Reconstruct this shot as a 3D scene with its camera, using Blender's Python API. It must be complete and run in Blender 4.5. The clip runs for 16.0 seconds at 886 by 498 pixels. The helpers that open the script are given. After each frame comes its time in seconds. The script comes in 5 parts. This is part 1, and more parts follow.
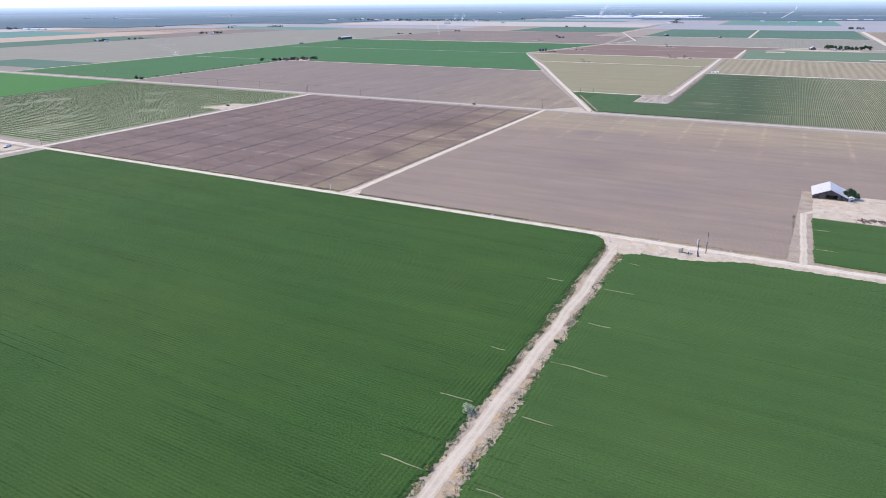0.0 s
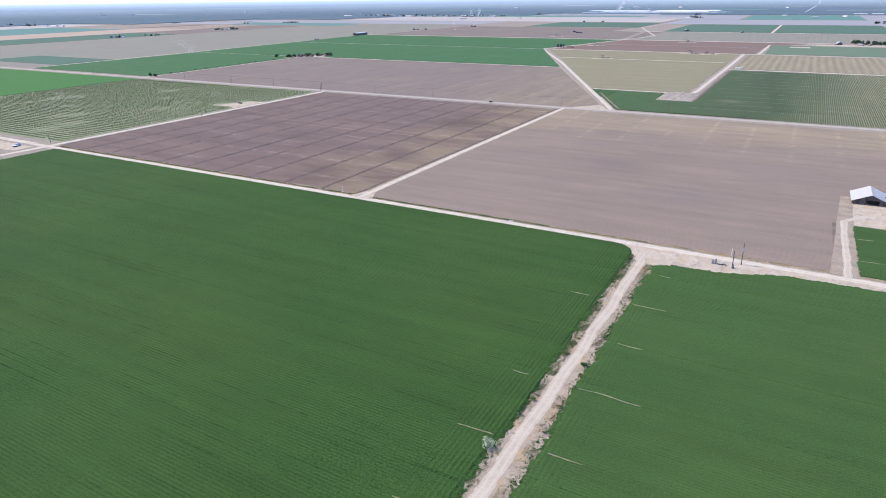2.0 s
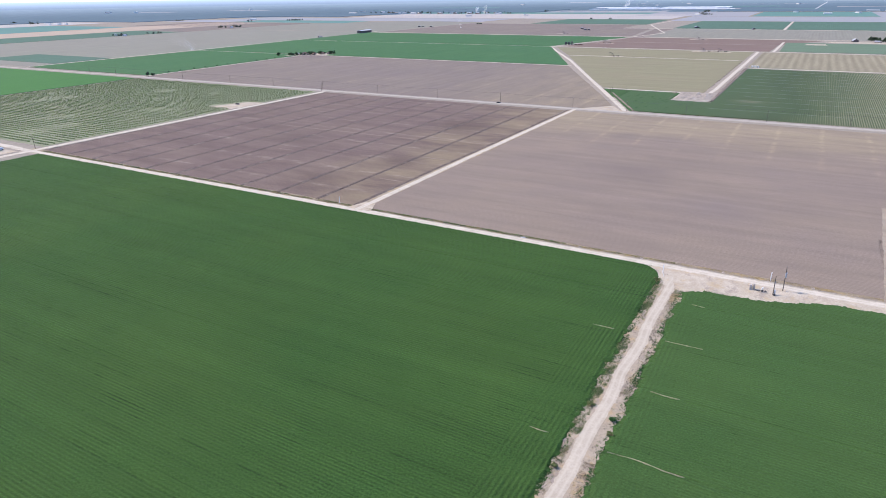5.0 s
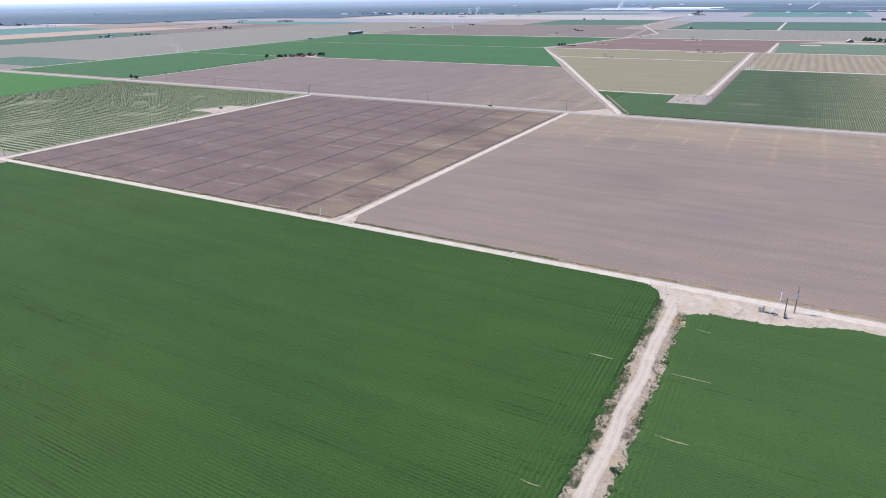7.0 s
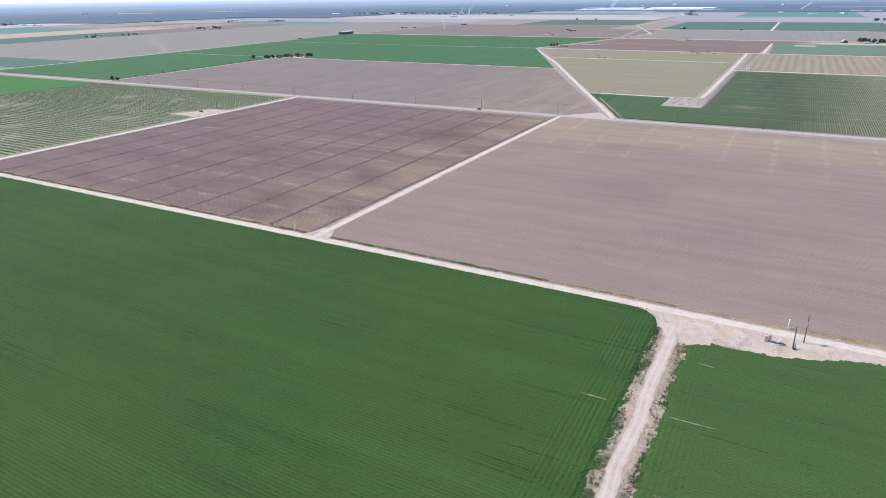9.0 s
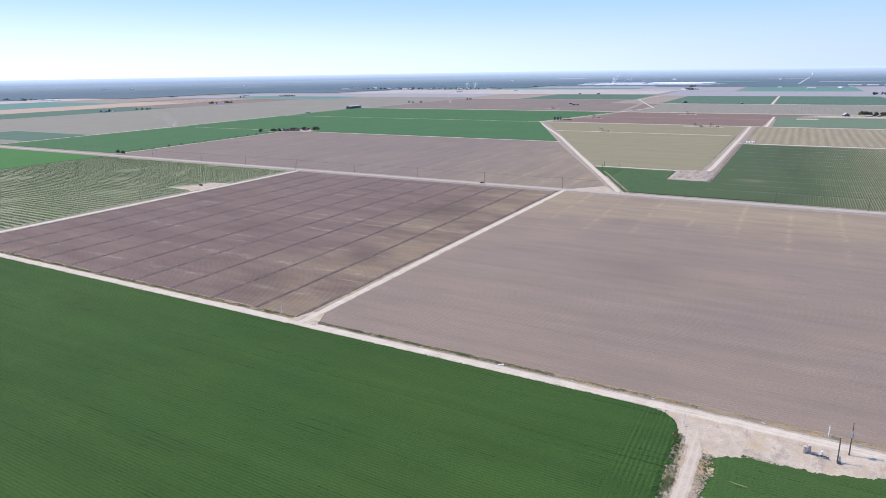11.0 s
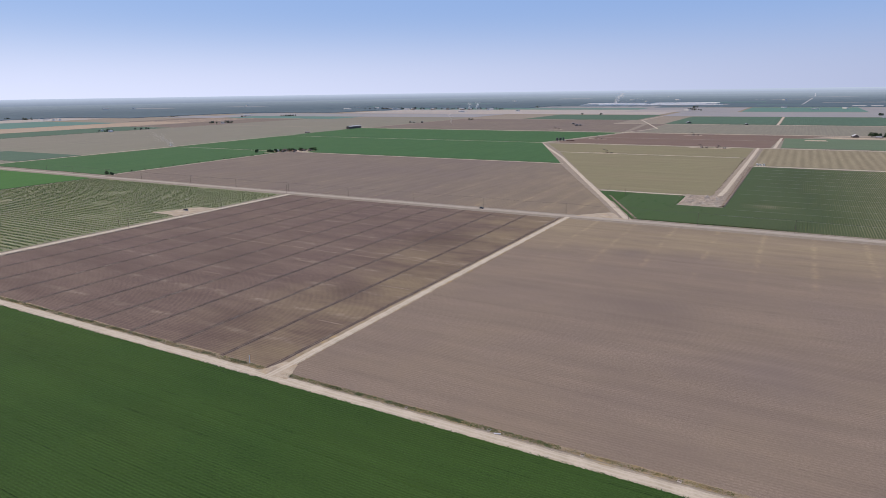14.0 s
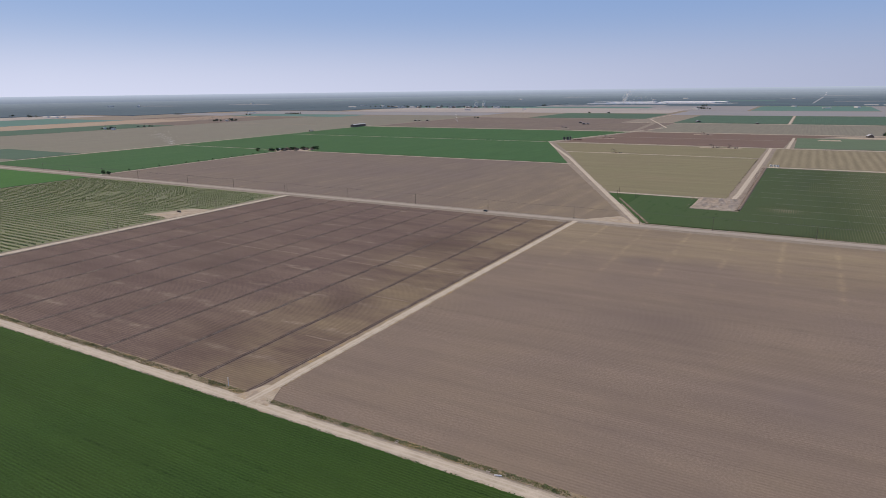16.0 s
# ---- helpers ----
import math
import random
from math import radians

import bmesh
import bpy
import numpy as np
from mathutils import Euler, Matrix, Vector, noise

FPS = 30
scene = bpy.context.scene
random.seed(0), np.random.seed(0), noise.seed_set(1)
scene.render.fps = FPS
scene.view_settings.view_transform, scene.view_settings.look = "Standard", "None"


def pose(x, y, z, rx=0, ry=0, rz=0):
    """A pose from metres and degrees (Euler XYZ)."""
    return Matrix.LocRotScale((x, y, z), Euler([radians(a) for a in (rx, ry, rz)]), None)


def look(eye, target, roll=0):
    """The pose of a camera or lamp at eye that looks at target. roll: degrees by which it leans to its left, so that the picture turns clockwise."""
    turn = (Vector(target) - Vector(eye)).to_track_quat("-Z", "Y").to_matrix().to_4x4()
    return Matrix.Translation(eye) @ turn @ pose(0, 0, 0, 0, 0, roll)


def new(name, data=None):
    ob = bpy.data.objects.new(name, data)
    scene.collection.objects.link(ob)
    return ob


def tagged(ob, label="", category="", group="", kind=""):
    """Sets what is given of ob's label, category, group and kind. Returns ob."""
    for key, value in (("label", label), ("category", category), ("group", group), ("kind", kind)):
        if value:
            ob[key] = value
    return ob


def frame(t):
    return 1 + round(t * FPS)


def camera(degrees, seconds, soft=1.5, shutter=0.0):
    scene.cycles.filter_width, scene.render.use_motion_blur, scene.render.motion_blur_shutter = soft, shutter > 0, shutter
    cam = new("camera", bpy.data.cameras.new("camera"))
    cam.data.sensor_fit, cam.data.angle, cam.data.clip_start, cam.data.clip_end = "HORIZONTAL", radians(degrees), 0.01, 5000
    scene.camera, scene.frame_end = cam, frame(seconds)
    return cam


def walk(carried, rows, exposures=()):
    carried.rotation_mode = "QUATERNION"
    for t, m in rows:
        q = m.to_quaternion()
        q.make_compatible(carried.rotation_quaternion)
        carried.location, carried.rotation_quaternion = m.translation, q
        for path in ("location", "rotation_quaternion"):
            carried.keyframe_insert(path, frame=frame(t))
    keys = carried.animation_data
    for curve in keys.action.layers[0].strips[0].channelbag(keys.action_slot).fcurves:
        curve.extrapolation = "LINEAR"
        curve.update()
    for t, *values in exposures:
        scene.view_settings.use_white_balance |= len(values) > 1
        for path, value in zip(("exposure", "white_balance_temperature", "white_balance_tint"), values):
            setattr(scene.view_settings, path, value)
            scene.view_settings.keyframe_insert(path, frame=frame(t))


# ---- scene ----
cam = camera(70.46, 16.0, 0.65)
# seconds, x, y, z, yaw (to the left), pitch (up), lean (to the right)
ROWS = [
    (0, 0.01, -0.02, 120.02, 27.98, -21.49, 0.51),
    (0.5, -2.30, 3.49, 120.11, 28.25, -21.61, 0.57),
    (1, -4.68, 7.31, 120.07, 28.68, -21.69, 0.61),
    (1.5, -7.19, 11.49, 119.90, 29.06, -21.79, 0.64),
    (2, -9.88, 15.93, 119.60, 29.40, -21.84, 0.72),
    (2.5, -12.74, 20.43, 119.22, 29.63, -21.91, 0.76),
    (3, -15.70, 24.95, 118.87, 29.81, -21.95, 0.73),
    (3.5, -18.58, 29.62, 118.63, 29.97, -21.97, 0.74),
    (4, -21.30, 34.62, 118.54, 30.08, -22.02, 0.81),
    (6.5, -31.93, 61.12, 117.61, 29.48, -22.04, 0.90),
    (7, -33.63, 66.60, 117.44, 29.34, -21.98, 0.91),
    (7.5, -35.13, 72.23, 117.44, 28.95, -21.99, 0.98),
    (8, -36.53, 78.09, 117.45, 28.60, -22.00, 0.96),
    (10.15, -43.59, 103.81, 117.29, 29.14, -21.92, 0.92),
    (10.3, -44.14, 105.58, 117.21, 29.17, -20.80, 0.92),
    (10.4, -44.50, 106.75, 117.22, 29.20, -19.73, 0.96),
    (10.5, -44.86, 107.94, 117.22, 29.22, -18.93, 0.98),
    (10.6, -45.26, 109.11, 117.22, 29.23, -17.93, 0.97),
    (10.7, -45.65, 110.30, 117.21, 29.25, -17.28, 0.98),
    (10.8, -46.05, 111.47, 117.20, 29.26, -16.49, 0.97),
    (10.9, -46.46, 112.65, 117.19, 29.27, -16.09, 0.97),
    (11, -46.89, 113.82, 117.19, 29.29, -15.78, 0.96),
    (11.5, -49.12, 119.74, 117.17, 29.36, -15.73, 0.97),
    (11.6, -49.60, 120.97, 117.14, 29.35, -15.21, 0.97),
    (11.7, -50.08, 122.18, 117.12, 29.36, -14.71, 0.97),
    (11.8, -50.54, 123.41, 117.12, 29.36, -13.91, 0.96),
    (11.9, -51.02, 124.62, 117.11, 29.36, -13.87, 0.96),
    (12, -51.48, 125.83, 117.13, 29.36, -13.86, 0.96),
    (12.5, -53.87, 131.82, 117.12, 29.35, -13.90, 0.93),
    (13, -56.13, 137.73, 117.16, 29.38, -13.95, 0.94),
    (13.5, -58.23, 143.72, 117.12, 29.39, -14.03, 0.88),
    (14, -60.50, 149.83, 117.11, 29.49, -14.06, 0.86),
    (14.5, -62.90, 155.82, 117.10, 29.54, -14.12, 0.82),
    (15, -65.39, 161.88, 117.07, 29.69, -14.15, 0.82),
    (15.5, -67.82, 167.89, 117.00, 29.94, -14.20, 0.81),
    (16, -70.18, 174.09, 116.92, 30.04, -14.22, 0.75),
]
# the camera closes down as more sky comes into the picture
STOPS = [(t, s + 0.27, k, 14.8) for t, s, k in ((0.0, 0.03, 6780.0), (8.0, 0.03, 6850.0), (10.3, 0.01, 6850.0), (11.0, -0.07, 6900.0), (12.0, -0.27, 7250.0), (13.0, -0.49, 7650.0), (14.0, -0.67, 7950.0), (15.0, -0.79, 8150.0), (16.0, -0.86, 8300.0))]
walk(cam, [(t, pose(x, y, z, 90 + pitch, 0, yaw) @ pose(0, 0, 0, 0, 0, -lean)) for t, x, y, z, yaw, pitch, lean in ROWS], STOPS)

# ---- world and sun ----
SUN_AZ, SUN_EL = radians(262), radians(50)      # compass-like angle from +y towards +x, and height
world = bpy.data.worlds.new("world")
scene.world = world
world.use_nodes = True
wn, wl = world.node_tree.nodes, world.node_tree.links
sky = wn.new("ShaderNodeTexSky")
sky.sky_type, sky.sun_disc = "NISHITA", False
sky.sun_elevation, sky.sun_rotation = SUN_EL, SUN_AZ
sky.altitude, sky.air_density, sky.dust_density, sky.ozone_density = 100, 1.0, 0.6, 3.0
# pale summer haze that thins out upwards
wtc, wsep, wramp, wmix = wn.new("ShaderNodeTexCoord"), wn.new("ShaderNodeSeparateXYZ"), wn.new("ShaderNodeMapRange"), wn.new("ShaderNodeMix")
wl.new(wtc.outputs["Generated"], wsep.inputs[0])
wl.new(wsep.outputs[2], wramp.inputs[0])
wramp.interpolation_type = "SMOOTHERSTEP"
for i, v in zip((1, 2, 3, 4), (-0.03, 0.14, 0.97, 0.04)):
    wramp.inputs[i].default_value = v
wmix.data_type = "RGBA"
wblue = wn.new("ShaderNodeMix")
wblue.data_type = "RGBA"
wblue.inputs[0].default_value = 0.7
wl.new(sky.outputs[0], wblue.inputs[6])
wblue.inputs[7].default_value = (2.3, 4.9, 11.4, 1.0)
wl.new(wramp.outputs[0], wmix.inputs[0])
wl.new(wblue.outputs[2], wmix.inputs[6])
# the haze is brighter on the sun's side
wdot, wside, whaze = wn.new("ShaderNodeVectorMath"), wn.new("ShaderNodeMapRange"), wn.new("ShaderNodeMix")
wdot.operation = "DOT_PRODUCT"
wl.new(wtc.outputs["Generated"], wdot.inputs[0])
wdot.inputs[1].default_value = (math.sin(SUN_AZ), math.cos(SUN_AZ), 0.0)
for i, v in zip((1, 2, 3, 4), (-0.8, 0.8, 0.0, 1.0)):
    wside.inputs[i].default_value = v
wl.new(wdot.outputs["Value"], wside.inputs[0])
whaze.data_type = "RGBA"
wl.new(wside.outputs[0], whaze.inputs[0])
whaze.inputs[6].default_value = (2.95, 4.1, 7.2, 1.0)
whaze.inputs[7].default_value = (7.3, 9.1, 13.5, 1.0)
wl.new(whaze.outputs[2], wmix.inputs[7])
wl.new(wmix.outputs[2], wn["Background"].inputs[0])
wn["Background"].inputs[1].default_value = 0.122
sun = new("sun", bpy.data.lights.new("sun", "SUN"))
sun.data.energy, sun.data.angle, sun.data.color = 4.15, radians(0.55), (1.0, 0.9, 0.755)
sun.matrix_world = look((0, 0, 0), (-math.sin(SUN_AZ) * math.cos(SUN_EL), -math.cos(SUN_AZ) * math.cos(SUN_EL), -math.sin(SUN_EL)))


# ---- materials ----
def tree_of(name):
    m = bpy.data.materials.new(name)
    m.use_nodes = True
    n, l = m.node_tree.nodes, m.node_tree.links
    return m, n, l, n["Principled BSDF"]


def noise_node(n, l, coord, scale, detail=4.0, rough=0.55, stretch=None):
    t = n.new("ShaderNodeTexNoise")
    t.inputs["Scale"].default_value, t.inputs["Detail"].default_value, t.inputs["Roughness"].default_value = scale, detail, rough
    if stretch:
        mp = n.new("ShaderNodeMapping")
        mp.inputs["Scale"].default_value = stretch
        l.new(coord, mp.inputs[0])
        coord = mp.outputs[0]
    l.new(coord, t.inputs["Vector"])
    return t.outputs["Fac"]


def remap(n, l, fac, a, b, c=0.0, d=1.0):
    r = n.new("ShaderNodeMapRange")
    for i, v in zip((1, 2, 3, 4), (a, b, c, d)):
        r.inputs[i].default_value = v
    l.new(fac, r.inputs[0])
    return r.outputs[0]


def mix(n, l, fac, a, b, kind="MIX"):
    """Colours or sockets a and b mixed by a number or socket."""
    m = n.new("ShaderNodeMix")
    m.data_type, m.blend_type = "RGBA", kind
    for s, v in ((m.inputs[0], fac), (m.inputs[6], a), (m.inputs[7], b)):
        if isinstance(v, (int, float)):
            s.default_value = v
        elif isinstance(v, tuple):
            s.default_value = (*v, 1.0)
        else:
            l.new(v, s)
    return m.outputs[2]


def maths(n, l, op, a, b=None):
    m = n.new("ShaderNodeMath")
    m.operation = op
    for s, v in zip(m.inputs, (a, b)):
        if v is None:
            continue
        if isinstance(v, (int, float)):
            s.default_value = v
        else:
            l.new(v, s)
    return m.outputs[0]


def rows_node(n, l, coord, axis, spacing, wobble=0.0):
    """1 on the crest of a row and 0 in its furrow; the rows lie across the given axis (0: x, 1: y)."""
    sp = n.new("ShaderNodeSeparateXYZ")
    l.new(coord, sp.inputs[0])
    v = sp.outputs[axis]
    if wobble:
        v = maths(n, l, "ADD", v, maths(n, l, "MULTIPLY", noise_node(n, l, coord, 0.02, 2), wobble))
    return maths(n, l, "ADD", maths(n, l, "MULTIPLY", maths(n, l, "SINE", maths(n, l, "MULTIPLY", v, 2 * math.pi / spacing)), 0.5), 0.5)


def bump(n, l, bsdf, height, distance, strength=1.0):
    b = n.new("ShaderNodeBump")
    b.inputs["Strength"].default_value, b.inputs["Distance"].default_value = strength, distance
    l.new(height, b.inputs["Height"])
    l.new(b.outputs[0], bsdf.inputs["Normal"])


def field_material(name, dark, light, tint, axis=1, spacing=0.9, row=0.3, streak=0.5, relief=0.12, grain=1.6, patch=0.011, runs=None, wet=None, glow=None, headland=None, mottle=0.0, dry=None, lines=0.0, contrast=(0.25, 0.75)):
    """A field: large patches, long streaks along the rows, rows and fine grain."""
    m, n, l, p = tree_of(name)
    co = n.new("ShaderNodeTexCoord").outputs["Object"]
    along = (0.06, 1, 1) if axis == 1 else (1, 0.06, 1)
    big = remap(n, l, noise_node(n, l, co, patch, 4, 0.6), 0.3, 0.7)
    lane = remap(n, l, noise_node(n, l, co, 0.11, 4, 0.6, along), 0.32, 0.68)
    fine = noise_node(n, l, co, grain, 3, 0.7)
    rows = rows_node(n, l, co, axis, spacing, 0.06)
    if headland:
        # rows run the other way within some metres of the track: (x of the track, metres)
        sp = n.new("ShaderNodeSeparateXYZ")
        l.new(co, sp.inputs[0])
        away = maths(n, l, "ABSOLUTE", maths(n, l, "SUBTRACT", sp.outputs[0], headland[0]))
        side = remap(n, l, away, headland[1] - 1, headland[1] + 1, 1.0, 0.0)
        other = rows_node(n, l, co, 1 - axis, spacing * 1.3, 0.3)
        other = maths(n, l, "MULTIPLY", other, remap(n, l, noise_node(n, l, co, 0.35, 4, 0.7, (1.0, 0.25, 1.0)), 0.3, 0.6, 0.5, 1.15))
        rows = maths(n, l, "ADD", maths(n, l, "MULTIPLY", rows, maths(n, l, "SUBTRACT", 1.0, side)), maths(n, l, "MULTIPLY", other, side))
    # rows show in some stretches and close up in others
    rows = maths(n, l, "ADD", maths(n, l, "MULTIPLY", maths(n, l, "SUBTRACT", rows, 0.5), remap(n, l, noise_node(n, l, co, 0.045, 4, 0.7), 0.35, 0.62, 0.25, 1.3)), 0.5)
    col = mix(n, l, remap(n, l, fine, *contrast), dark, light)
    col = mix(n, l, maths(n, l, "MULTIPLY", big, 0.75), col, tint)
    if lines:
        # single furrows and wheel lines, here and there, that come and go
        thin = remap(n, l, noise_node(n, l, co, 1.5, 2, 0.5, (0.004, 1, 1) if axis == 1 else (1, 0.004, 1)), 0.6, 0.68)
        thin = maths(n, l, "MULTIPLY", thin, remap(n, l, noise_node(n, l, co, 0.06, 4, 0.7), 0.42, 0.6))
        thin = maths(n, l, "MULTIPLY", thin, remap(n, l, noise_node(n, l, co, 1.6, 2, 0.6), 0.4, 0.55, 0.3, 1.0))
        col = mix(n, l, maths(n, l, "MULTIPLY", thin, lines), col, tuple(c * 0.55 for c in dark))
    if dry:
        # a drier part beyond a ragged front: (axis, from, to, colour)
        sp = n.new("ShaderNodeSeparateXYZ")
        l.new(co, sp.inputs[0])
        front = maths(n, l, "ADD", sp.outputs[dry[0]], maths(n, l, "MULTIPLY", noise_node(n, l, co, 0.012, 5, 0.65), 130.0))
        col = mix(n, l, remap(n, l, front, dry[1] + 65, dry[2] + 65, 0.0, 0.7), col, dry[3])
    if runs:
        # pale dry runs left by irrigation: (axis across them, spacing, from, to, colour, shift, straying)
        ax, gap, lo, hi, tone, phase, stray = runs
        sp = n.new("ShaderNodeSeparateXYZ")
        l.new(co, sp.inputs[0])
        pos = maths(n, l, "ADD", maths(n, l, "ADD", sp.outputs[ax], phase), maths(n, l, "MULTIPLY", noise_node(n, l, co, 0.05, 4, 0.7), stray))
        near = maths(n, l, "PINGPONG", pos, gap / 2)
        line = maths(n, l, "MULTIPLY", remap(n, l, near, 0.2, 3.0, 1.0, 0.0), remap(n, l, noise_node(n, l, co, 0.06, 5, 0.75), 0.44, 0.6))
        line = maths(n, l, "MULTIPLY", line, remap(n, l, sp.outputs[1 - ax], lo, hi))
        col = mix(n, l, maths(n, l, "MULTIPLY", line, 0.5), col, tone)
    for wx, wy, wr, tone in wet or ():
        # damp patches: (x, y, radius, colour)
        vd = n.new("ShaderNodeVectorMath")
        vd.operation = "DISTANCE"
        l.new(co, vd.inputs[0])
        vd.inputs[1].default_value = (wx, wy, 0)
        far = maths(n, l, "ADD", vd.outputs["Value"], maths(n, l, "MULTIPLY", noise_node(n, l, co, 0.02, 4, 0.7), wr * 1.6))
        col = mix(n, l, remap(n, l, far, wr * 0.9, wr * 2.0, 0.75, 0.0), col, tone)
    if mottle:
        spots = remap(n, l, noise_node(n, l, co, 0.035, 6, 0.7, (0.4, 1.0, 1.0) if axis == 1 else (1.0, 0.4, 1.0)), 0.38, 0.66)
        col = mix(n, l, maths(n, l, "MULTIPLY", spots, mottle), col, dark)
    shade = maths(n, l, "ADD", maths(n, l, "MULTIPLY", lane, streak * 0.5), 1 - streak * 0.25)
    shade = maths(n, l, "MULTIPLY", shade, maths(n, l, "ADD", maths(n, l, "MULTIPLY", rows, row), 1 - row * 0.5))
    cc = n.new("ShaderNodeCombineXYZ")
    for s in cc.inputs:
        l.new(shade, s)
    col = mix(n, l, 1.0, col, cc.outputs[0], "MULTIPLY")
    l.new(col, p.inputs["Base Color"])
    p.inputs["Roughness"].default_value, p.inputs["Specular IOR Level"].default_value = 0.95, 0.15
    bump(n, l, p, maths(n, l, "ADD", maths(n, l, "MULTIPLY", rows, row), fine), relief)
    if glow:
        # aerial haze of the backdrop, painted as emission that grows towards the skyline
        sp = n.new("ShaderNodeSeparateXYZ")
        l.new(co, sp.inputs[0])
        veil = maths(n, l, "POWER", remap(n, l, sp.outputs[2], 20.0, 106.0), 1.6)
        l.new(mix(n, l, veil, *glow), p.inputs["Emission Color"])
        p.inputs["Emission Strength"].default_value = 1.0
    return m


def dirt_material(name, base, pale, dark, ruts=True, weeds=0.0, patchy=None):
    """Pale dusty earth, with wheel tracks where the mesh has a UV across (u, metres) and along (v, metres)."""
    m, n, l, p = tree_of(name)
    tc = n.new("ShaderNodeTexCoord")
    co = tc.outputs["Object"]
    a = remap(n, l, noise_node(n, l, co, 0.16, 5, 0.65), 0.35, 0.65)
    b = remap(n, l, noise_node(n, l, co, 1.3, 4, 0.7), 0.4, 0.66)
    col = mix(n, l, a, base, pale)
    col = mix(n, l, maths(n, l, "MULTIPLY", b, 0.45), col, dark)
    if ruts:
        sp = n.new("ShaderNodeSeparateXYZ")
        l.new(tc.outputs["UV"], sp.inputs[0])
        w = maths(n, l, "ADD", sp.outputs[0], maths(n, l, "MULTIPLY", noise_node(n, l, co, 0.05, 2), 1.2))
        off = maths(n, l, "ABSOLUTE", maths(n, l, "SUBTRACT", maths(n, l, "ABSOLUTE", maths(n, l, "SUBTRACT", w, 0.6)), 0.95))
        col = mix(n, l, remap(n, l, off, 0.1, 0.55, 0.6, 0.0), col, pale)
    if patchy:
        # straw-coloured and grey patches
        straw = remap(n, l, noise_node(n, l, co, 0.14, 5, 0.7), 0.52, 0.64)
        col = mix(n, l, maths(n, l, "MULTIPLY", straw, 0.65), col, patchy)
        grey = remap(n, l, noise_node(n, l, co, 0.19, 6, 0.75, (1.0, 0.6, 1.0)), 0.53, 0.62)
        col = mix(n, l, maths(n, l, "MULTIPLY", grey, 0.55), col, (0.23, 0.19, 0.165))
    if weeds:
        g = remap(n, l, noise_node(n, l, co, 0.5, 6, 0.75), 0.62 - weeds, 0.75 - weeds)
        col = mix(n, l, maths(n, l, "MULTIPLY", g, 0.7), col, (0.11, 0.12, 0.05))
    l.new(col, p.inputs["Base Color"])
    p.inputs["Roughness"].default_value, p.inputs["Specular IOR Level"].default_value = 0.95, 0.1
    bump(n, l, p, noise_node(n, l, co, 2.2, 4, 0.7), 0.08)
    return m


def plain(name, colour, rough=0.7, metal=0.0, vary=0.25, scale=1.5, grain=0.02):
    m, n, l, p = tree_of(name)
    co = n.new("ShaderNodeTexCoord").outputs["Object"]
    d = tuple(c * (1 - vary) for c in colour)
    f = noise_node(n, l, co, scale, 5, 0.65)
    l.new(mix(n, l, remap(n, l, f, 0.3, 0.7), d, colour), p.inputs["Base Color"])
    p.inputs["Roughness"].default_value, p.inputs["Metallic"].default_value = rough, metal
    bump(n, l, p, f, grain)
    return m


def leaf_material(name, dark, light, sere=None, sweep=None):
    """Leaves: each clump has its own shade."""
    m, n, l, p = tree_of(name)
    g = n.new("ShaderNodeNewGeometry")
    co = n.new("ShaderNodeTexCoord").outputs["Object"]
    col = mix(n, l, g.outputs["Random Per Island"], dark, light)
    if sere:
        col = mix(n, l, remap(n, l, noise_node(n, l, co, 0.2, 3), 0.5, 0.65), col, sere)
    if sweep:
        # another shade further along x: (from, to, colour)
        sp = n.new("ShaderNodeSeparateXYZ")
        l.new(co, sp.inputs[0])
        along = maths(n, l, "ADD", sp.outputs[0], maths(n, l, "MULTIPLY", noise_node(n, l, co, 0.012, 4, 0.65), 60.0))
        col = mix(n, l, remap(n, l, along, sweep[0] + 30, sweep[1] + 30, 0.0, 0.85), col, sweep[2])
    col = mix(n, l, remap(n, l, noise_node(n, l, co, 5, 3), 0.35, 0.75, 0.0, 0.5), col, dark)
    l.new(col, p.inputs["Base Color"])
    p.inputs["Roughness"].default_value, p.inputs["Specular IOR Level"].default_value = 0.8, 0.2
    return m


ALFALFA = field_material("alfalfa", (0.0168, 0.0445, 0.008), (0.0462, 0.112, 0.026), (0.0465, 0.091, 0.019), 1, 1.2, 0.3, 0.3, 0.3, 1.9, headland=(-64, 20), mottle=0.25, lines=0.9, contrast=(0.38, 0.62))
ALFALFA_PALE = field_material("alfalfa_pale", (0.0235, 0.0535, 0.0115), (0.0555, 0.121, 0.0325), (0.056, 0.102, 0.026), 1, 1.2, 0.2, 0.3, 0.25, 1.9, headland=(-64, 14), mottle=0.2, lines=0.8, contrast=(0.34, 0.66))
ALFALFA_B = field_material("alfalfa_bright", (0.042, 0.13, 0.03), (0.062, 0.17, 0.042), (0.05, 0.14, 0.036), 0, 2.0, 0.15, 0.2, 0.1, 0.6)
ALFALFA_FAR = field_material("alfalfa_far", (0.04, 0.108, 0.038), (0.058, 0.14, 0.052), (0.058, 0.128, 0.047), 0, 3.0, 0.15, 0.3, 0.1, 0.3, mottle=0.35, lines=0.4)
PALE_GREEN = field_material("thin_crop", (0.1, 0.15, 0.09), (0.13, 0.19, 0.11), (0.12, 0.155, 0.1), 1, 3.0, 0.15, 0.3, 0.1, 0.3)
